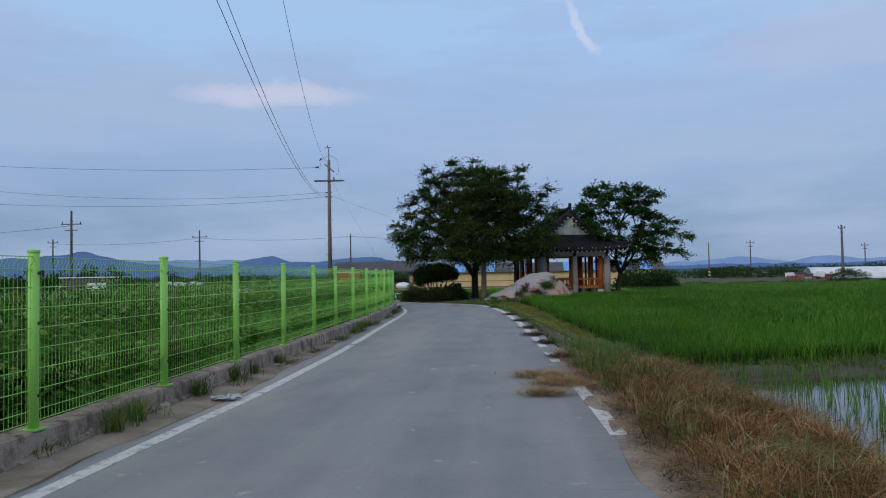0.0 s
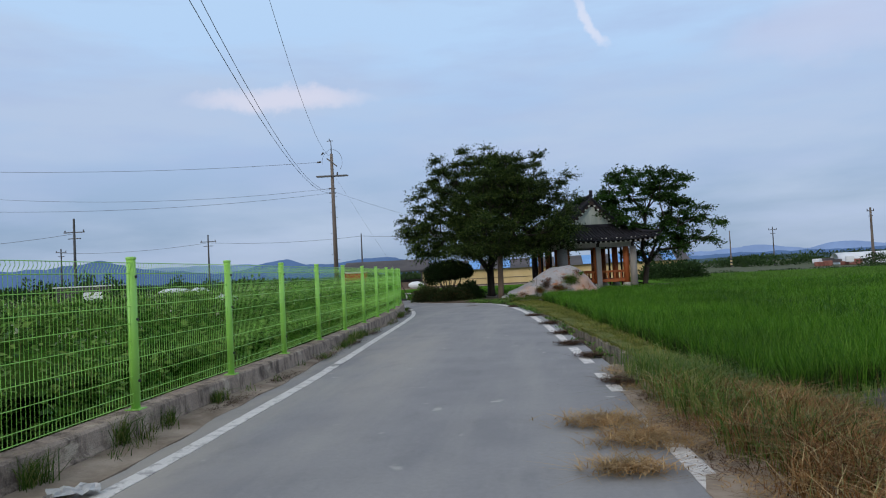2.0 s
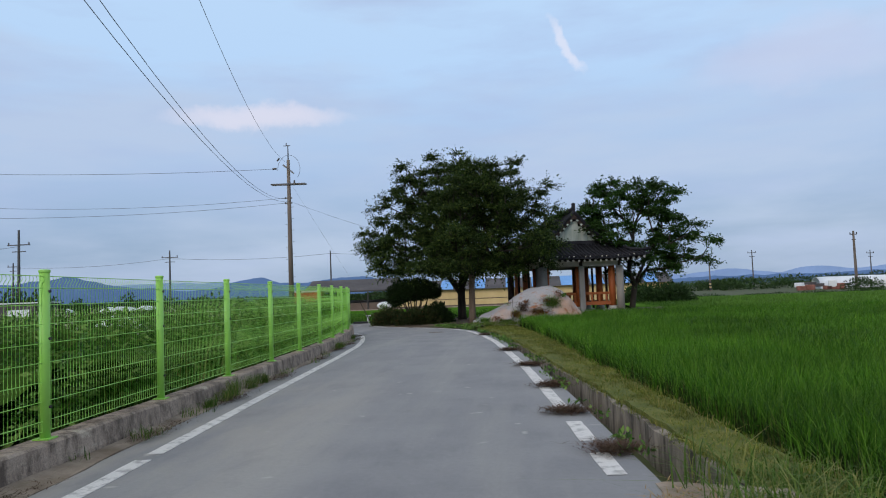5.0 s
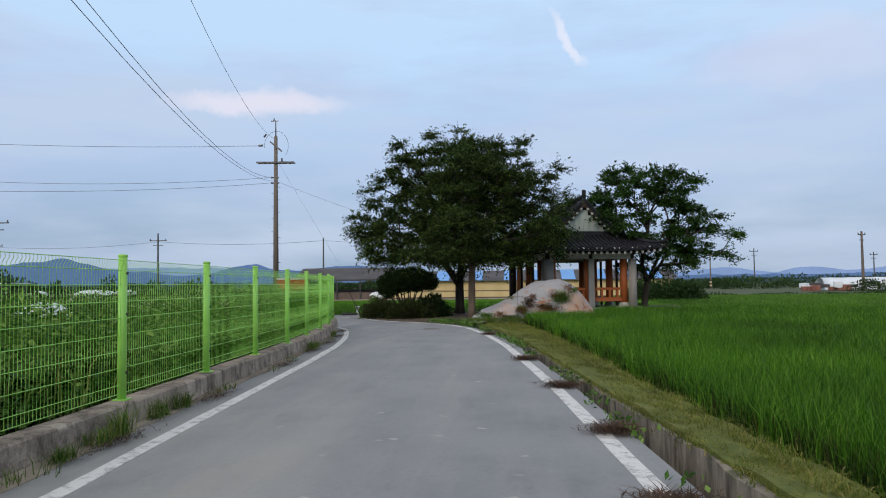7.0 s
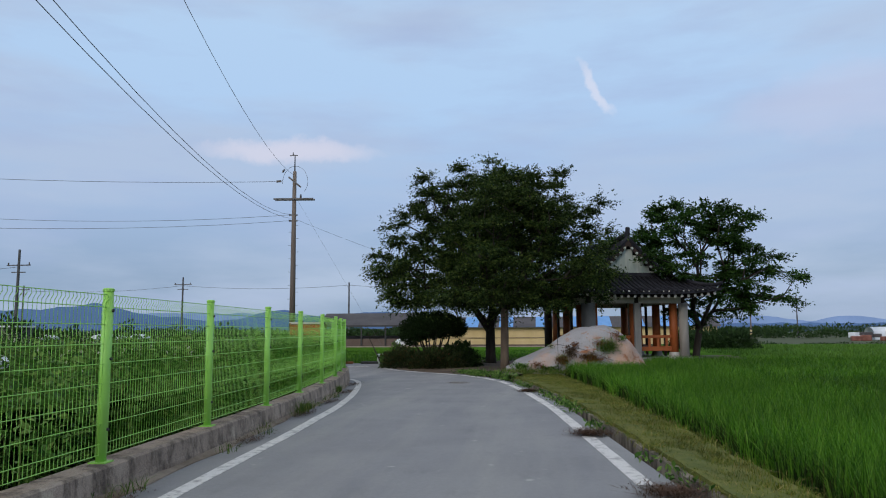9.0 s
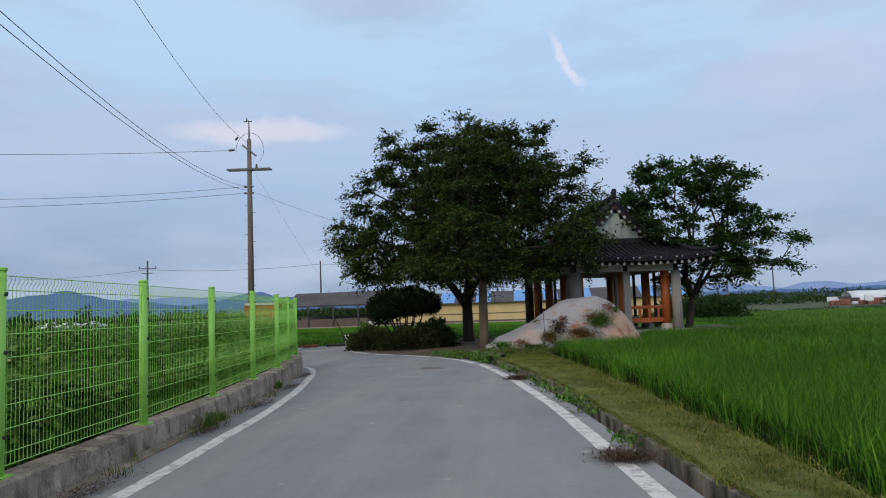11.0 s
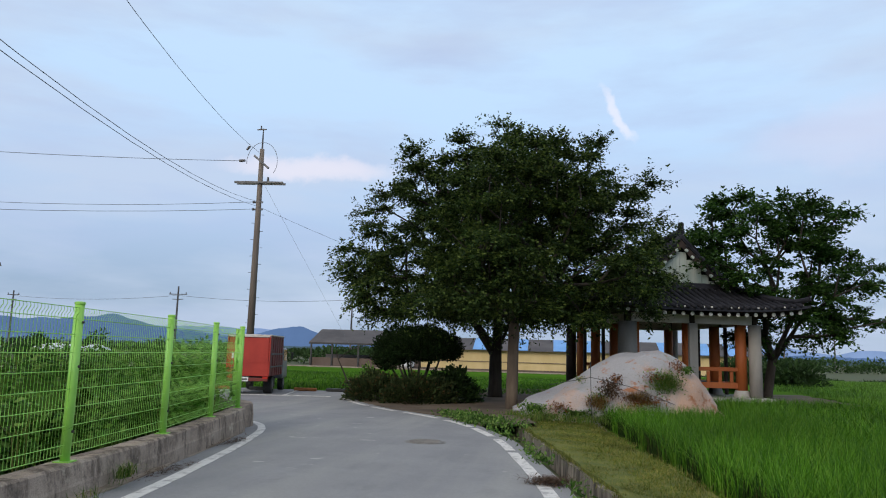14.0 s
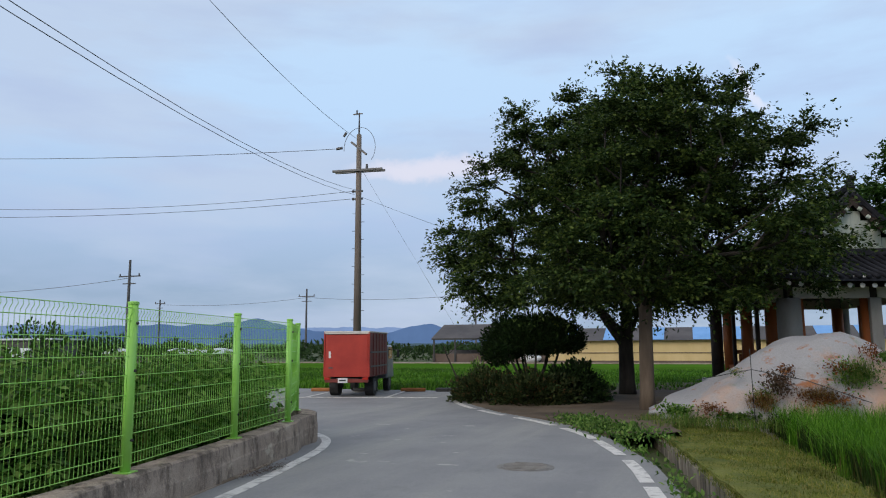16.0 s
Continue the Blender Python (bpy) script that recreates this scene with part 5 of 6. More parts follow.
ys = np.linspace(ROOF_G - 0.05, RY1 - skirt + 0.5, 15)
ridge("main_ridge", [(CX, y, RIDGE + 0.20 + 0.20 * (abs(y - LY / 2) / (LY / 2)) ** 2) for y in ys], 0.15, "thick curved main ridge")
for yy in (ROOF_G - 0.05, RY1 - skirt + 0.5):
    pav("ridge_finial", bar((0.24, 0.14, 0.46), pose(CX, yy, RIDGE + 0.48, 8 if yy < 3 else -8), 0.05), ROOFTILE)
    for sgn in (-1, 1):
        pts = []
        for f in np.linspace(0.0, 0.72, 9):
            xx = CX + sgn * (CX + OV) * f
            pts.append((xx, yy, roof_side(xx, LY / 2) + 0.16))
        ridge("verge_ridge", pts, 0.11, "curved verge ridge")
        # board under the verge
        v, f = [], []
        for k, ff in enumerate(np.linspace(0.0, 0.66, 8)):
            xx = CX + sgn * (CX + OV) * ff
            z = roof_side(xx, LY / 2) + 0.02
            s = 0.03 if yy < 3 else -0.03
            v += [(xx, yy - s, z), (xx, yy - s, z - 0.30), (xx, yy + s, z - 0.30), (xx, yy + s, z)]
        for k in range(7):
            a, b = 4 * k, 4 * k + 4
            f += [(a, a + 1, b + 1, b), (a + 1, a + 2, b + 2, b + 1), (a + 2, a + 3, b + 3, b + 2), (a + 3, a, b, b + 3)]
        raw("verge_board", v, f, DARKWOOD, pavilion)
        for k in range(9):
            ff = 0.05 + 0.50 * k / 8
            xx = CX + sgn * (CX + OV) * ff
            pav("verge_bracket", bar((0.13, 0.10, 0.12), pose(xx, yy - (0.05 if yy < 3 else -0.05), roof_side(xx, LY / 2) - 0.20, 0, sgn * 38), 0.02), GABLE, "pale green painted bracket end")
        for k in range(7):
            ff = 0.06 + 0.58 * k / 6
            xx = CX + sgn * (CX + OV) * ff
            pav("verge_tile_end", rod(0.07, 0.07, (xx, yy - 0.07, roof_side(xx, LY / 2) + 0.03), (xx, yy + 0.07, roof_side(xx, LY / 2) + 0.03), 8), ROOFTILE)
for sgn in (-1, 1):
    for end in (0, 1):
        pts = []
        for f in np.linspace(0, 1, 9):
            # hip line from the skirt's inner end to the corner
            yy = (RY0 + skirt) * (1 - f) + RY0 * f
            lo, hi = 0.0, 1.0
            for _ in range(24):
                mid = (lo + hi) / 2
                xx = CX + sgn * (CX + OV) * mid
                if roof_side(xx, yy) > roof_end(xx, yy):
                    lo = mid
                else:
                    hi = mid
            xx = CX + sgn * (CX + OV) * lo
            zz = min(roof_side(xx, yy), roof_end(xx, yy)) + 0.13 + (0.10 if f > 0.95 else 0)
            pts.append((xx, yy if end == 0 else LY - yy, zz))
        ridge("hip_ridge", pts, 0.10, "raised hip ridge running to the eave corner")

# gable boards with battens
for gy, s in ((ROOF_G + 0.14, -1), (RY1 - skirt + 0.31, 1)):
    half = 1.5
    n = 10
    for k in range(n):
        x0, x1 = CX - half + 2 * half * k / n, CX - half + 2 * half * (k + 1) / n
        zt = min(roof_side(x0 if x0 < CX else x1, LY / 2), roof_side((x0 + x1) / 2, LY / 2)) - 0.12
        zb = EAVE + 0.86
        if zt > zb + 0.05:
            pav("gable_board", bar((x1 - x0 - 0.012, 0.05, zt - zb), pose((x0 + x1) / 2, gy, (zt + zb) / 2)), GABLE)

for yy in (ROOF_G + 0.05, RY1 - skirt + 0.40):
    pav("gable_sill", bar((3.5, 0.16, 0.24), pose(CX, yy, EAVE + 1.02), 0.03), ROOFTILE, "dark tiled ledge under the gable")

# rafters with white ends, two tiers
raf_mesh = part("rafter", bar((0.11, 1.9, 0.11)), DARKWOOD, pavilion)
raf_mesh.matrix_basis = pose(0.2, -0.45, EAVE - 0.02, 6)
cap_mesh = part("rafter_end", rod(0.075, 0.075, (0, -0.95, 0), (0, -0.975, 0), 10), WHITEEND, raf_mesh)
fly_mesh = part("flying_rafter", bar((0.10, 1.1, 0.10)), DARKWOOD, pavilion)
fly_mesh.matrix_basis = pose(0.2, -0.75, EAVE + 0.12, 4)
fly_cap = part("rafter_end", bar((0.115, 0.025, 0.115), pose(0, -0.565, 0)), WHITEEND, fly_mesh)


def rafter(m, flying):
    src, cp = (fly_mesh, fly_cap) if flying else (raf_mesh, cap_mesh)
    ob = shared("flying_rafter" if flying else "rafter", src.data, pavilion, m)
    shared("rafter_end", cp.data, ob, Matrix())


for k in range(22):
    x = -1.15 + (LX + 2.3) * k / 21
    up = lift(x, RY0) * 0.85
    for end in (0, 1):
        rz = 0 if end == 0 else 180
        yy = -0.28 if end == 0 else LY + 0.28
        yf = -0.82 if end == 0 else LY + 0.82
        rafter(pose(x, yy, EAVE - 0.10 + up, 6 if end == 0 else -6, 0, 0) @ pose(0, 0, 0, 0, 0, rz), False)
        rafter(pose(x, yf, EAVE + 0.02 + up) @ pose(0, 0, 0, 0, 0, rz), True)
for k in range(30):
    y = -1.1 + (LY + 2.2) * k / 29
    up = lift(RX0, y) * 0.85
    for end in (0, 1):
        rz = -90 if end == 0 else 90
        xx = -0.28 if end == 0 else LX + 0.28
        xf = -0.82 if end == 0 else LX + 0.82
        rafter(pose(xx, y, EAVE - 0.10 + up) @ pose(0, 0, 0, 0, 0, rz), False)
        rafter(pose(xf, y, EAVE + 0.02 + up) @ pose(0, 0, 0, 0, 0, rz), True)
pav("ceiling", bar((LX - 0.1, LY - 0.1, 0.06), pose(LX / 2, LY / 2, EAVE + 0.08)), DARKWOOD, "dark boarded soffit")

# ---- truck ----
truck = empty("box_truck", pose(-12.05, 51.75, -0.35, 0, 0, 12), "small red box truck parked tail towards the lane", "truck")


def tr(name, bm, mat, label="", parent=None):
    return part(name, bm, mat, parent or truck, label)


body = tr("cargo_box", bar((1.60, 2.95, 1.50), pose(0, 1.48, 1.42), 0.02), TRUCKDARK, "boxy cargo body with dull red sides")
tr("tailgate", bar((1.50, 0.05, 0.46), pose(0, -0.02, 0.92), 0.012), TRUCKRED, "bright red lower tailgate", body)
tr("rear_door", bar((1.48, 0.05, 0.92), pose(0, -0.02, 1.63), 0.012), TRUCKRED, "faded red rear flap", body)
for x in (-0.775, 0.775):
    tr("corner_post", bar((0.05, 0.07, 1.5), pose(x, -0.01, 1.42), 0.008), TRUCKRED, "", body)
for z in (0.70, 1.16, 2.14):
    tr("frame_rail", bar((1.6, 0.06, 0.05), pose(0, -0.015, z), 0.008), TRUCKRED if z < 2 else PALEBEAM, "", body)
for y in (0.5, 1.0, 1.5, 2.0, 2.5):
    for x in (-0.81, 0.81):
        tr("side_rib", bar((0.03, 0.06, 1.45), pose(x, y, 1.42)), TRUCKDARK, "", body)
for z in (1.02, 1.5):
    tr("side_rail", bar((0.035, 2.9, 0.05), pose(0.815, 1.48, z)), STEEL, "", body)
tr("latch_plate", bar((0.07, 0.02, 0.22), pose(-0.58, -0.055, 1.42)), PLATE, "", body)
tr("latch", bar((0.14, 0.03, 0.04), pose(-0.55, -0.055, 0.98)), STEEL, "", body)
tr("roof_cap", bar((1.64, 3.0, 0.05), pose(0, 1.48, 2.19), 0.015), PALEBEAM, "pale roof edge", body)
tr("chassis", bar((0.8, 4.5, 0.16), pose(0, 2.3, 0.55)), BOLT)
tr("rear_bumper", bar((1.5, 0.10, 0.12), pose(0, 0.0, 0.55), 0.01), TRUCKDARK)
tr("number_plate", bar((0.33, 0.02, 0.16), pose(-0.12, -0.06, 0.56)), PLATE, "pale plate with a dark bar")
tr("plate_bar", bar((0.24, 0.01, 0.05), pose(-0.12, -0.073, 0.56)), BOLT)
for x in (-0.66, 0.66):
    tr("tail_lamp", bar((0.2, 0.05, 0.09), pose(x, -0.05, 0.62), 0.01), LAMPRED)
cab = bmesh.new()
box(cab, (1.58, 1.35, 1.25), pose(0, 3.72, 1.12), 0.06)
for v in cab.verts:
    if v.co.z > 1.3 and v.co.y > 3.9:
        v.co.y -= 0.32
cabo = tr("cab", cab, CABWHITE, "dark grey cab")
tr("side_window", bar((0.02, 0.75, 0.45), pose(0.79, 3.6, 1.45)), GLASSDARK, "", cabo)
tr("side_window", bar((0.02, 0.75, 0.45), pose(-0.79, 3.6, 1.45)), GLASSDARK, "", cabo)
tr("wing_mirror", bar((0.10, 0.05, 0.30), pose(1.02, 4.05, 1.42), 0.02), BOLT, "", cabo)
tr("mirror_arm", rod(0.015, 0.015, (0.76, 4.0, 1.6), (1.02, 4.05, 1.55), 6), BOLT, "", cabo)
for x, y, w in ((-0.62, 0.95, 0.3), (0.62, 0.95, 0.3), (-0.64, 3.75, 0.2), (0.64, 3.75, 0.2)):
    s = 1 if x > 0 else -1
    wh = tr("wheel", rod(0.33, 0.33, (x - w / 2, y, 0.33), (x + w / 2, y, 0.33), 20), RUBBER, "black rubber tyre")
    tr("rim", rod(0.19, 0.17, (x + s * (w / 2 - 0.02), y, 0.33), (x + s * (w / 2 + 0.012), y, 0.33), 16), STEEL, "", wh)
for x in (-0.62, 0.62):
    tr("mud_flap", bar((0.34, 0.02, 0.34), pose(x, 1.36, 0.42)), BOLT)

# ---- utility poles and wires ----
pole = empty("utility_pole", pose(-15.68, 60.1, -0.42), "tall tapered concrete utility pole with a steel crossarm", "pole")
smooth(part("shaft", rod(0.20, 0.115, (0, 0, 0), (0, 0, 11.9), 16), POLE, pole))
part("lightning_spike", rod(0.05, 0.03, (0, 0, 11.9), (0, 0, 13.0), 8), STEEL, pole)
part("top_insulator", rod(0.05, 0.03, (-0.12, 0, 12.95), (-0.12, 0, 13.15), 8), CERAMIC, pole)
part("top_bracket", bar((0.5, 0.05, 0.05), pose(-0.08, 0, 12.95)), STEEL, pole)
part("crossarm", bar((2.5, 0.10, 0.10), pose(0, -0.16, 10.12, 0, 0, 6)), STEEL, pole)
part("crossarm", bar((2.5, 0.10, 0.10), pose(0, 0.16, 10.12, 0, 0, 6)), STEEL, pole)
part("diagonal_arm", bar((1.05, 0.10, 0.10), pose(0.05, -0.12, 11.2, 0, 40, 0)), STEEL, pole)
part("insulator", rod(0.07, 0.05, (0.42, 0, 10.2), (0.42, 0, 10.42), 10), CERAMIC, pole)
part("strain_insulator", rod(0.07, 0.07, (-1.15, -0.1, 11.28), (-0.85, -0.1, 11.30), 10), CERAMIC, pole)
part("strain_insulator", rod(0.06, 0.06, (-0.78, -0.12, 11.85), (-0.62, -0.1, 12.05), 10), CERAMIC, pole)
pts = []
for k in range(18):
    a = math.pi * 1.02 - k / 17 * math.pi * 1.25
    pts.append((Vector((0.05 + 0.83 * math.cos(a), -0.05, 11.2 + (1.05 if math.sin(a) > 0 else 0.9) * math.sin(a))), 0.014))
v, f = tube_lists([pts], 5)
raw("jumper_loop", v, f, CABLE, pole)
for z in (8.75, 9.12):
    part("cable_clamp", bar((0.44, 0.10, 0.08), pose(0, 0, z)), STEEL, pole)
    part("spool_insulator", rod(0.05, 0.05, (-0.26, -0.06, z - 0.06), (-0.26, -0.06, z + 0.06), 8), CERAMIC, pole)
for k in range(14):
    s = 1 if k % 2 else -1
    part("step_bolt", rod(0.012, 0.012, (0, 0, 3 + k * 0.42), (s * 0.32, 0, 3 + k * 0.42), 5), STEEL, pole)


def wire(a, b, sag, r, label):
    a, b = Vector(a), Vector(b)
    pts = []
    for k in range(25):
        f = k / 24
        pts.append((a.lerp(b, f) - Vector((0, 0, 4 * sag * f * (1 - f))), r))
    v, f = tube_lists([pts], 5)
    return tagged(raw("overhead_wire", v, f, CABLE), label, "wire", "overhead wires")


wire((-15.6, 60, 8.45), (-1, -8, 12.0), 3.5, 0.009, "thin dark overhead service wire over the lane")
wire((-15.6, 60, 8.7), (-1, -8, 13.5), 4.05, 0.009, "thin dark overhead service wire over the lane")
wire((-15.8, 60, 11.3), (0, -8, 19.0), 4.3, 0.009, "thin dark high wire over the lane")
wire((-16.8, 60, 10.86), (-70, 41, 13.5), 1.5, 0.014, "dark high wire crossing the weed field")
wire((-15.9, 60, 8.7), (-70, 50, 14.5), 2.5, 0.012, "dark cable crossing the weed field")
wire((-15.9, 60, 8.33), (-70, 38, 12.0), 2.5, 0.012, "dark cable crossing the weed field")
wire((-15.5, 60.1, 8.4), (-1.5, 82, 4.8), 0.5, 0.008, "thin dark cable leading off behind the trees")
wire((-15.5, 60.1, 9.7), (-10.0, 62.5, -0.4), 0.0, 0.005, "thin steel guy wire from the pole")


def far_pole(x, y, top, arm, label, r=0.16, arm_z=0.8, yaw=0):
    p = empty("utility_pole", pose(x, y, GROUND_Z, 0, 0, yaw), label, "pole", "distant poles")
    part("shaft", rod(r * 1.2, r * 0.7, (0, 0, 0), (0, 0, top - GROUND_Z), 8), POLE if "pale" in label else POLE_FAR, p)
    if arm:
        part("crossarm", bar((arm, 0.14, 0.14), pose(0, 0, top - GROUND_Z - arm_z)), STEEL, p)
        part("crossarm", bar((arm * 0.6, 0.12, 0.12), pose(0, 0, top - GROUND_Z - arm_z - 0.9)), STEEL, p)
        for s in (-0.45, 0.45):
            part("insulator", rod(0.08, 0.08, (s * arm, 0, top - GROUND_Z - arm_z), (s * arm, 0, top - GROUND_Z - arm_z + 0.35), 6), CERAMIC, p)
    return p


far_pole(-65.7, 100.3, 12.0, 3.2, "distant concrete pole with a transformer arm", 0.2, 2.0)
far_pole(-67.4, 146.6, 11.9, 3.4, "distant concrete pole with two crossarms", 0.2, 1.4)
far_pole(-32.7, 138.0, 9.9, 0, "distant plain concrete pole")
far_pole(58.9, 140.2, 9.5, 1.2, "distant pale concrete pole", 0.24, 0.6)
striped = far_pole(47.5, 190, 8.6, 0, "distant pale pole with striped foot")
for k in range(5):
    part("foot_band", rod(0.24, 0.24, (0, 0, 0.3 + 0.4 * k), (0, 0, 0.7 + 0.4 * k), 10), TANWALL if k % 2 else BOLT, striped)
far_pole(58.2, 191.8, 9.1, 2.0, "distant concrete pole with crossarm", 0.16, 0.7)
far_pole(90.0, 201.3, 8.2, 1.8, "distant concrete pole with crossarm", 0.16, 0.7)
far_pole(-103, 150, 11, 2.5, "distant concrete pole with crossarm", 0.18, 0.8)
wire((-67.4, 146.6, 10.3), (-32.7, 138, 9.4), 0.6, 0.03, "dark line between distant poles")
wire((-32.7, 138, 9.4), (15, 128, 8.5), 0.9, 0.03, "dark line between distant poles")
wire((-67.4, 146.6, 10.3), (-103, 150, 10.0), 0.7, 0.03, "dark line between distant poles")
wire((-65.7, 100.3, 9.8), (-110, 104, 9.5), 0.8, 0.03, "dark line between distant poles")

# ---- far buildings ----
ware = empty("warehouse", pose(2.0, 104.5, -0.42, 0, 0, 0), "long low warehouse with tan curtain walls and patched roof", "warehouse")
W = 36.0
part("wall", bar((W, 6.0, 1.25), pose(0, 3, 1.62)), TANWALL, ware, "tan plastic curtain wall")
part("wall_lower", bar((W, 6.0, 0.85), pose(0, 3.0, 0.55)), TANWALL, ware)
part("base_course", bar((W + 0.1, 6.1, 0.22), pose(0, 3, 0.11)), BRICKBASE, ware)
part("rail", bar((W, 0.1, 0.07), pose(0, -0.03, 1.0)), BRICKBASE, ware)
bm = bmesh.new()
vs = [bm.verts.new(c) for c in ((-W / 2 - 0.4, -0.6, 2.22), (W / 2 + 0.4, -0.6, 2.22), (W / 2 + 0.4, 3.0, 3.55), (-W / 2 - 0.4, 3.0, 3.55), (-W / 2 - 0.4, 6.6, 2.22), (W / 2 + 0.4, 6.6, 2.22))]
bm.faces.new(vs[:4])
bm.faces.new((vs[3], vs[2], vs[5], vs[4]))
bm.faces.new((vs[0], vs[3], vs[4]))
bm.faces.new((vs[1], vs[5], vs[2]))
roofo = part("roof", bm, SHEDROOF, ware, "grey-brown sheet roof with blue patches")
for x in (-15.2, -10.6, -6.4, -2.0, 1.4, 5.2, 9.0, 12.5, 15.8):
    w = 1.7
    m = pose(x, 1.2, 2.92, math.degrees(math.atan2(1.33, 3.6)), 0, 0) @ Matrix.Shear("XY", 4, (0.25, 0))
    part("roof_patch", bar((w, 3.6, 0.03), m), BLUESHEET, roofo, "light blue roof sheet")

shed = empty("open_shed", pose(-21.5, 105, -0.42), "open-sided shed with grey roof and low brown wall", "shed")
part("roof", bar((12.5, 4.6, 0.10), pose(0, 1.0, 3.35, 20), 0.02), SHEDROOF, shed)
part("eave_beam", bar((12.5, 0.12, 0.18), pose(0, -1.1, 2.5)), BOLT, shed)
for x in (-6, -3.6, -0.6, 2.4, 5.6):
    part("post", bar((0.16, 0.16, 2.5), pose(x, -1.0, 1.25)), BOLT, shed)
part("low_wall", bar((12.4, 0.2, 0.95), pose(0, -0.8, 0.48)), BRICKBASE, shed)
part("back_wall", bar((12.4, 0.15, 1.3), pose(0, 5.0, 0.65)), SHEDROOF, shed)
bm = bmesh.new()
bmesh.ops.create_uvsphere(bm, u_segments=14, v_segments=8, radius=1.0, matrix=pose(-16.6, 102.9, 0.1) @ Matrix.Diagonal((1.1, 0.7, 0.5, 1)))
tagged(part("covered_vehicle", bm, VINYL), "white sheet-covered vehicle before the shed", "cover")

gh = empty("greenhouse", pose(84, 158, GROUND_Z, 0, 0, -6), "long white vinyl greenhouse tunnel", "greenhouse")
v, f = [], []
for i, x in enumerate(np.linspace(-24, 24, 25)):
    for k in range(11):
        a = math.pi * k / 10
        v.append((x, 3.2 * math.cos(a), 2.3 * math.sin(a) ** 0.8 * (1 + 0.02 * (i % 2))))
for i in range(24):
    for k in range(10):
        f.append((i * 11 + k, i * 11 + k + 1, i * 11 + 12 + k, i * 11 + 11 + k))
f += [tuple(range(11)), tuple(264 + k for k in reversed(range(11)))]
raw("vinyl_cover", v, f, VINYL, gh, True)
RUST = plain("rusty_scrap", (0.16, 0.06, 0.045), (0.30, 0.13, 0.10), 0.8, 0.8, world=True)
for k in range(16):
    sx, sy, sz = rng.uniform(0.7, 2.2), rng.uniform(0.6, 1.2), rng.uniform(0.4, 1.1)
    ob = part("scrap_bale", bar((sx, sy, sz), pose(50.5 + 8.5 * rng.random(), 143 + 3 * rng.random(), GROUND_Z + sz / 2 + 0.55 * (k % 2), 0, 0, rng.uniform(-40, 40)), 0.08), (RUST, VINYL, RUST, SHEDROOF)[k % 4])
    tagged(ob, "bundle of scrap piled beside the greenhouse", "scrap", "scrap heap")
for k, (x, y, w) in enumerate(((-11, 29, 1.0), (-44.8, 70.2, 3.6), (-38, 76.4, 3.0), (-42, 73.5, 2.0), (-36, 78, 2.2))):
    bm = bmesh.new()
    bmesh.ops.create_icosphere(bm, subdivisions=3, radius=1.0)
    for vv in bm.verts:
        vv.co *= 1 + 0.22 * noise.noise(vv.co * 2 + Vector((k, 0, 0)))
        vv.co = Vector((vv.co.x * w * 0.6, vv.co.y * 0.6, max(vv.co.z, -0.2) * 0.38))
    ob = part("vinyl_sheet", bm, VINYL)
    ob.matrix_basis = pose(x, y, 0.72 if y < 40 else 0.9, 0, 0, 20 * k)
    tagged(ob, "crumpled white vinyl bundle among the weeds", "vinyl sheet", "vinyl sheets")
hut = empty("field_hut", pose(-38, 62, GROUND_Z, 0, 0, 10), "small pale container hut in the field", "hut")
part("wall", bar((5.0, 2.4, 2.3), pose(0, 0, 1.15), 0.03), SHEDROOF, hut)
part("window", bar((1.6, 0.06, 0.7), pose(0.6, -1.21, 1.5)), VINYL, hut)
part("roof", bar((5.3, 2.7, 0.1), pose(0, 0, 2.35)), VINYL, hut)

# distant trees, hedges and hills
hedge = []
r = np.random.default_rng(77)


def clump(x, y, w, d, h, n, size):
    dd = r.normal(0, 1, (n, 3))
    dd[:, 2] = np.abs(dd[:, 2])
    dd /= np.linalg.norm(dd, axis=1)[:, None]
    c = dd * (r.uniform(0.4, 1, n) ** 0.5)[:, None] * np.array((w, d, h)) + np.array((x, y, GROUND_Z))
    hedge.append(leaves(r, c, dd, size, 0.0))


for k in range(70):
    x = -150 + 330 * r.random()
    y = 185 + 90 * r.random()
    clump(x, y, r.uniform(5, 12), 3, r.uniform(1.6, 3.6), 700, 0.65)
for k in range(16):
    clump(11.4 + 3.2 * r.random(), 74 + 8 * r.random(), 1.8, 1.4, r.uniform(1.2, 2.2), 420, 0.35)
for k in range(40):
    clump(14 + 60 * r.random(), 97 + 4 * r.random(), 2.5, 1.0, r.uniform(0.35, 0.7), 300, 0.2)
for k in range(26):
    clump(56 + 40 * r.random(), 132 + 5 * r.random(), 3.0, 1.5, r.uniform(1.2, 2.0), 420, 0.32)
for k in range(34):
    clump(-110 + 75 * r.random(), 85 + 60 * r.random(), r.uniform(2, 5), 2, r.uniform(1.4, 3.4), 260, 0.6)
for k in range(12):
    clump(-40 + 36 * r.random(), 118 + 20 * r.random(), r.uniform(2, 4), 2, r.uniform(1.4, 2.8), 220, 0.6)
for k in range(18):
    clump(-48 + 20 * r.random(), 20 + 45 * r.random(), r.uniform(1, 2), 1.2, r.uniform(1.3, 2.1), 260, 0.3)
for k in range(30):
    clump(-88 + 40 * r.random(), 72 + 28 * r.random(), r.uniform(1.2, 3.0), 1.5, r.uniform(1.8, 3.6), 420, 0.38)
for k in range(9):
    y = 58 + 14 * r.random()
    clump(-0.6 - (y - 17) * math.tan(radians(27 + 15 * r.random())), y, r.uniform(0.8, 1.6), 1.0, r.uniform(2.4, 3.9), 700, 0.26)
v, f = join(hedge)
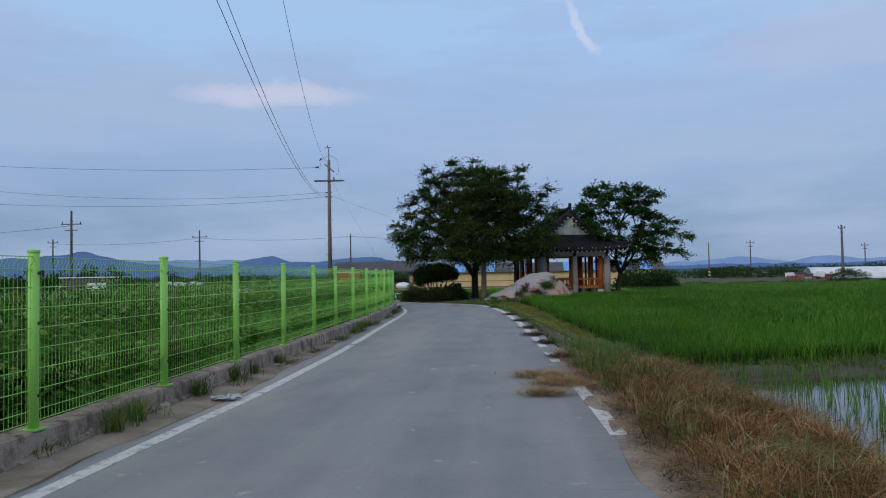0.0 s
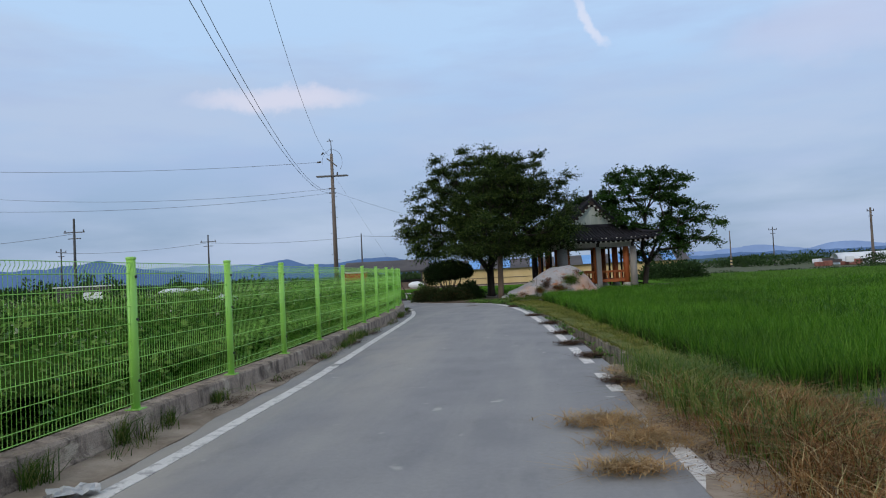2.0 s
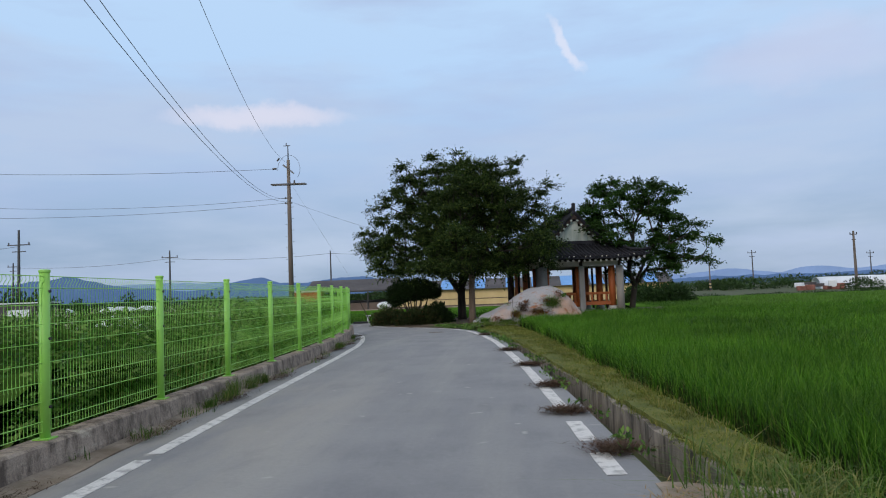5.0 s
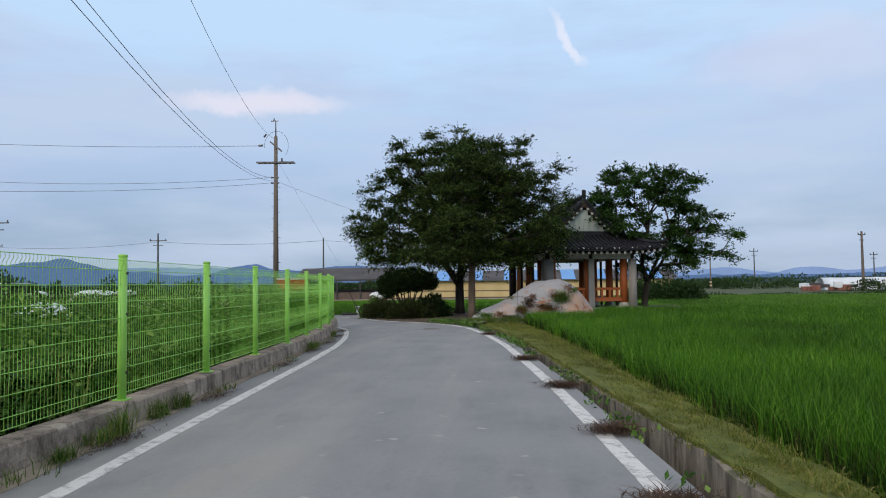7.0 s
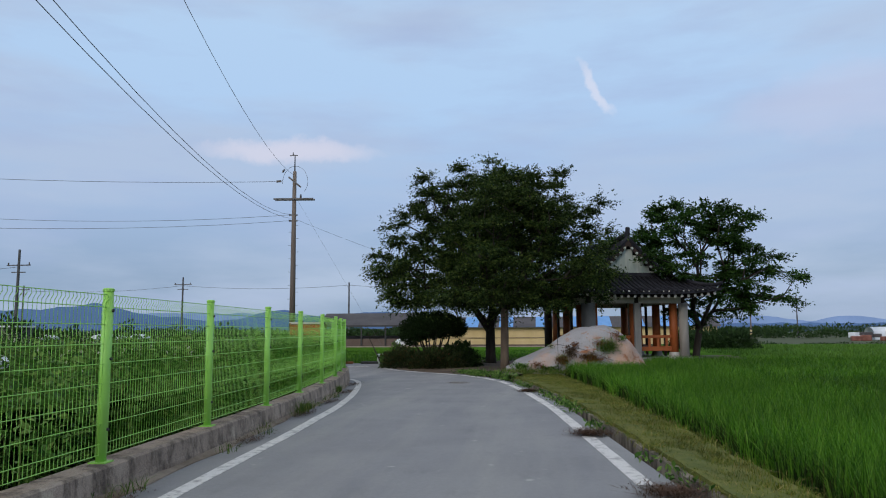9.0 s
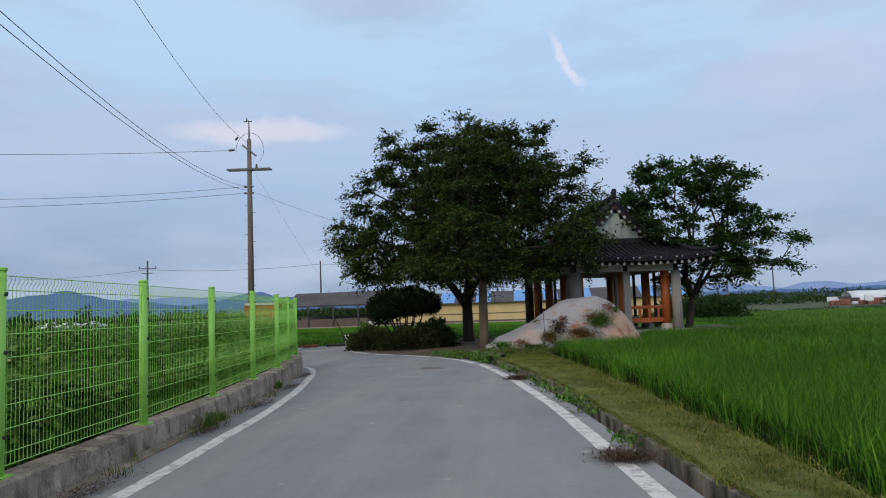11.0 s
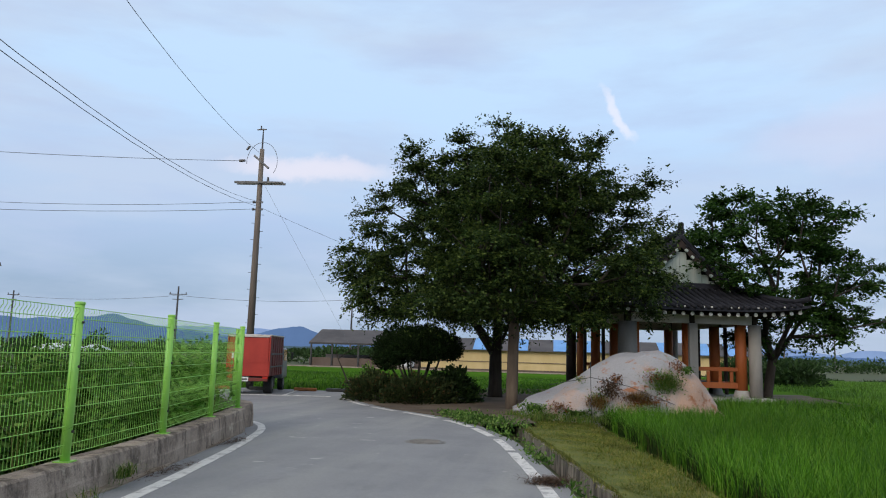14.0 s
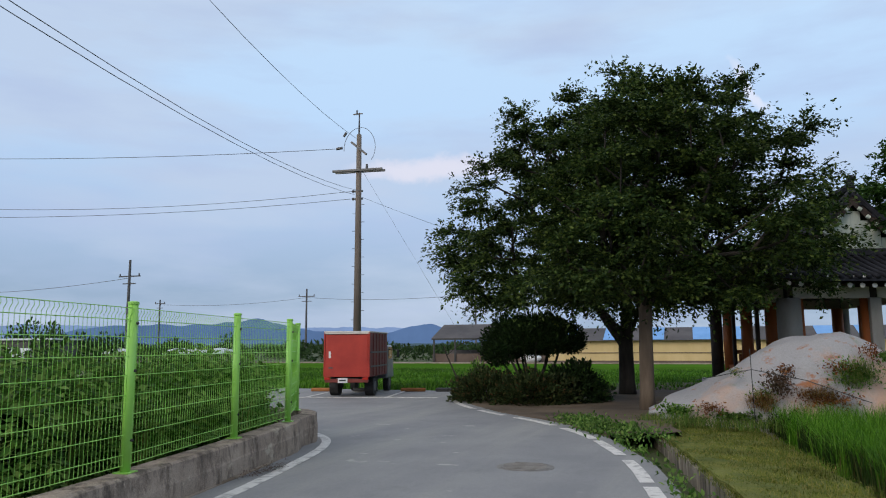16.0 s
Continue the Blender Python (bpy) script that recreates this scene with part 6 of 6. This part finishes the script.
tagged(raw("distant_trees", v, f, FARLEAF), "distant hedges and tree clumps across the fields", "trees", kind="stuff")


def hills(name, dist, mat, height, label):
    v, f = [], []
    az = np.linspace(-75, 100, 700)
    for a in az:
        h = dist * math.tan(radians(max(height(a), 0.05)))
        t = radians(a)
        v.append((-dist * math.sin(t), dist * math.cos(t), GROUND_Z - 3))
        v.append((-dist * math.sin(t), dist * math.cos(t), h))
        v.append((-(dist + 300) * math.sin(t), (dist + 300) * math.cos(t), GROUND_Z - 3))
    for i in range(len(az) - 1):
        f += [(3 * i, 3 * i + 3, 3 * i + 4, 3 * i + 1), (3 * i + 1, 3 * i + 4, 3 * i + 5, 3 * i + 2)]
    return tagged(raw(name, v, f, mat), label, "hills", kind="structure")


def peak(a, c, w, h):
    return h * math.exp(-((a - c) / w) ** 2)


def rough_line(a, s):
    return 0.18 * noise.noise(Vector((a * 0.30, s, 0))) + 0.10 * noise.noise(Vector((a * 0.9, s, 3))) + 0.05 * noise.noise(Vector((a * 3.0, s, 3)))


# three ridges, their air haze held in the emissive colour
hills("backdrop_far_hills", 3000, HILL_FAR, lambda a: 0.42 + peak(a, -11.5, 2.2, 0.32) + peak(a, -27, 3, 0.5) + peak(a, -35, 5, 0.6) + peak(a, 4, 5, 0.3) + peak(a, 25, 14, 1.05) + peak(a, 48, 12, 1.1) + peak(a, -16, 2.6, 0.62) + peak(a, -21.6, 2.0, 0.52) + rough_line(a, 1), "far hills with blue haze painted into their glow")
hills("backdrop_near_hills", 2000, HILL_MID, lambda a: 0.32 + peak(a, 33, 1.7, 0.42) + peak(a, 35, 9, 1.2) + peak(a, 20, 2.6, 1.05) + peak(a, 16.5, 1.6, 0.25) + peak(a, 12.5, 3.2, 1.05) + peak(a, 43, 4, 0.6) + peak(a, 6, 4, 0.5) + peak(a, 22, 16, 0.2) + peak(a, -14, 14, 0.12) + rough_line(a, 5) + 0.08, "wooded hills with blue haze painted into their glow")
hills("backdrop_wooded_rise", 900, HILL_LOW, lambda a: 0.30 + 0.10 * noise.noise(Vector((a * 0.8, 2, 0))) + 0.06 * noise.noise(Vector((a * 3.0, 2, 0))), "dark distant woodland edge with haze painted into its glow")

# ---- small things on and beside the lane ----
man = empty("manhole_cover", pose(-2.97, 38.45, road_z(38.45)), "round rusty iron manhole cover set in the asphalt", "manhole cover")
part("ring", cyl(rod(0.36, 0.36, (0, 0, -0.03), (0, 0, 0.006), 28), 0.33, 0.33, (0, 0, 0.0), (0, 0, 0.008), 28), MANHOLE, man)
part("lid", rod(0.31, 0.31, (0, 0, -0.03), (0, 0, 0.014), 28), MANHOLE, man)
for k in range(7):
    h = 0.27 * math.sqrt(1 - ((k - 3) / 4) ** 2)
    part("rib", bar((2 * h, 0.03, 0.012), pose(0, (k - 3) * 0.075, 0.018)), MANHOLE, man)


def litter_heap(name, x, y, w, d, n, mat, label, category, ln=0.22, h=0.05):
    c = np.c_[rng.normal(x, w / 2.6, n), rng.normal(y, d / 2.6, n), np.abs(rng.normal(0.0, h / 2, n)) + road_z(y) + 0.012]
    v, f = blades(rng, c, 2, ln * 0.06, 4.5, 0.004, 0.02, 0.0)
    return tagged(raw(name, v, f, mat), label, category, kind="stuff")


for k in range(26):
    y = -2.5 + 16.5 * k / 25
    litter_heap("verge_litter", along(RIGHT_LINE, y) + 0.22, y, 0.26, 0.7, 150, (TWIG, STRAW)[k % 2], "dry bits of grass along the crumbling verge", "plant litter", 0.4, 0.03)
litter_heap("straw", 0.80, 10.75, 0.5, 0.35, 520, STRAW, "scattered dry straw on the asphalt", "straw", 0.85)
litter_heap("straw", 1.02, 10.05, 0.45, 0.4, 560, STRAW, "scattered dry straw on the asphalt", "straw", 0.85)
litter_heap("straw", 0.82, 9.2, 0.38, 0.18, 360, STRAW, "small wisp of dry straw on the asphalt", "straw", 0.85)
for x, y in ((0.72, 17.7), (0.66, 20.0), (0.40, 23.0), (-0.02, 26.5), (0.98, 15.7), (-0.9, 34.5), (1.15, 13.0)):
    litter_heap("dead_weeds", x + 0.08, y + 0.1, 0.30, 0.28, 620, TWIG, "clump of dead brown weeds on the white line", "dead weeds", 0.5, 0.05)
for y in (12.3, 14.2, 17.0, 19.4, 22.0, 25.6, 28.5, 31.0, 34.0, 37.0):
    litter_heap("leaf_litter", along(WALL_BASE, y) + 0.2, y, 0.16, 0.8, 200, TWIG, "dry leaf litter at the wall foot", "leaf litter", 0.3, 0.05)

bm = bmesh.new()
bmesh.ops.create_grid(bm, x_segments=10, y_segments=7, size=0.5)
for v in bm.verts:
    v.co = Vector((v.co.x * 0.55 + 0.05 * noise.noise(v.co * 5), v.co.y * 0.30 + 0.05 * noise.noise(v.co * 6), 0.04 + 0.09 * noise.noise(v.co * 5 + Vector((4, 0, 0)))))
bag = part("plastic_scrap", bm, PLASTIC)
bag.matrix_basis = pose(-3.05, 8.75, 0.03, 0, 0, 30) @ Matrix.Diagonal((0.62, 0.62, 0.55, 1))
tagged(bag, "crumpled piece of white plastic by the wall", "litter")

# wheel stops, small table and a leaning branch by the parking area
STOP_R = plain("orange_rubber_stop", (0.28, 0.10, 0.03), (0.36, 0.15, 0.05), 4.0, 0.8)
for k, x in enumerate((-21.0, -19.5, -16.6, -14.4, -12.8, -11.0, -9.7)):
    y = 48.6 + (x + 26) * 3.7 / 17 + 3.4
    ob = part("wheel_stop", bar((0.95, 0.16, 0.13), pose(x, y, -0.285, 0, 0, 12), 0.03), STOP_R if k % 2 else BOLT)
    tagged(ob, "low rubber wheel stop at the end of a bay", "wheel stop", "wheel stops")
table = empty("small_white_table", pose(-9.2, 57.2, -0.42), "small white slatted table beside the field", "table")
for k in range(3):
    part("slat", bar((0.9, 0.12, 0.05), pose(0, -0.16 + 0.16 * k, 0.52)), VINYL, table)
for x in (-0.36, 0.36):
    for y in (-0.15, 0.15):
        part("leg", bar((0.06, 0.06, 0.5), pose(x, y, 0.25)), VINYL, table)
v, f = tube_lists([[(Vector((-8.9, 54.9, -0.35)), 0.035), (Vector((-9.25, 55.0, 0.35)), 0.03), (Vector((-9.6, 55.1, 1.0)), 0.02), (Vector((-9.7, 55.1, 1.35)), 0.012)],
                   [(Vector((-9.6, 55.1, 1.0)), 0.018), (Vector((-9.0, 54.8, 1.4)), 0.014), (Vector((-8.0, 54.2, 1.65)), 0.01)]], 6)
tagged(raw("leaning_branch", v, f, BARK), "bare dark branch leaning by the shrub", "branch")

# stake and slack line by the boulder, creepers on it
tagged(part("thin_stake", rod(0.009, 0.008, (0.15, 44.75, -0.3), (0.13, 44.8, 1.25), 6), BOLT), "thin dark steel stake before the boulder", "stake")
v, f = tube_lists([[(Vector((-0.9, 45.35, 0.62)), 0.008), (Vector((0.14, 44.78, 0.86)), 0.008), (Vector((1.1, 44.85, 0.66)), 0.008), (Vector((2.2, 44.9, 0.25)), 0.008)]], 5)
tagged(raw("slack_line", v, f, BOLT), "dark slack line strung before the boulder", "line")
r = np.random.default_rng(9)
RUSTY = leafy("red_brown_creeper_leaves", [(0.0, (0.09, 0.03, 0.02)), (0.6, (0.30, 0.10, 0.04)), (1.0, (0.45, 0.22, 0.08))], 0.8, 0.2, 3.0)
skin = np.array([rock.matrix_basis @ v.co for v in rock.data.vertices])


def on_rock(x, z):
    """The front of the boulder at that place across and up."""
    near = skin[np.hypot(skin[:, 0] - x, skin[:, 2] - z) < 0.22]
    return float(near[:, 1].min()) if len(near) else 45.3


def creeper(x, z, w, h, n, mat, size, label, grassy=False):
    px = np.clip(r.normal(x, w / 2.4, n), x - w, x + w)
    pz = np.clip(r.normal(z, h / 2.4, n), z - h, z + h) + 0.25 * (px - x) * r.uniform(-1, 1, n)
    c = np.array([(a, on_rock(a, b) - r.uniform(0.0, 0.06), b) for a, b in zip(px, pz)])
    if grassy:
        v, f = blades(r, c, 4, size, 1.1, 0.004, 0.03, 1.2)
    else:
        v, f = leaves(r, c, r.normal(0, 1, (n, 3)) + np.array((0, -0.8, 0.2)), size, 0.5)
    tagged(raw("creeper", v, f, mat), label, "creeper", kind="stuff")


creeper(2.05, 0.78, 0.55, 0.34, 620, WEED, 0.07, "green creeper spreading over the boulder")
creeper(2.05, 0.72, 0.50, 0.28, 150, GREENGRASS, 0.22, "grass tuft growing from a crack of the boulder", True)
creeper(1.80, 0.90, 0.42, 0.14, 300, RUSTY, 0.06, "red-brown creeper on the boulder")
creeper(2.42, 1.20, 0.24, 0.18, 260, RUSTY, 0.06, "red-brown creeper near the boulder top")
creeper(2.68, 1.10, 0.20, 0.12, 200, WEED, 0.07, "green creeper tuft near the boulder top")
creeper(0.62, 0.60, 0.34, 0.32, 520, TWIG, 0.075, "dead brown creeper hanging on the boulder")
creeper(0.80, 0.85, 0.16, 0.10, 160, RUSTY, 0.06, "red-brown creeper on the boulder")
creeper(0.30, 0.36, 0.30, 0.22, 260, GREENGRASS, 0.06, "thin green creeper climbing the boulder foot")
creeper(0.30, 0.18, 0.36, 0.16, 120, DRYGRASS, 0.22, "dry grass at the boulder foot", True)
creeper(1.45, 0.30, 0.62, 0.16, 520, RUSTY, 0.065, "red-brown creeper along the boulder foot")
creeper(1.30, 0.36, 0.40, 0.12, 110, DRYGRASS, 0.2, "dry grass on the boulder face", True)
creeper(-0.62, 0.10, 0.30, 0.12, 260, RUSTY, 0.06, "red-brown creeper at the boulder foot")
creeper(-0.12, 0.78, 0.16, 0.10, 120, GREENGRASS, 0.05, "pale green creeper patch on the boulder")
creeper(-1.3, 0.02, 0.42, 0.12, 420, WEED, 0.09, "green weeds at the boulder foot")
creeper(-0.2, -0.05, 0.6, 0.10, 420, WEED, 0.08, "green weeds at the boulder foot")
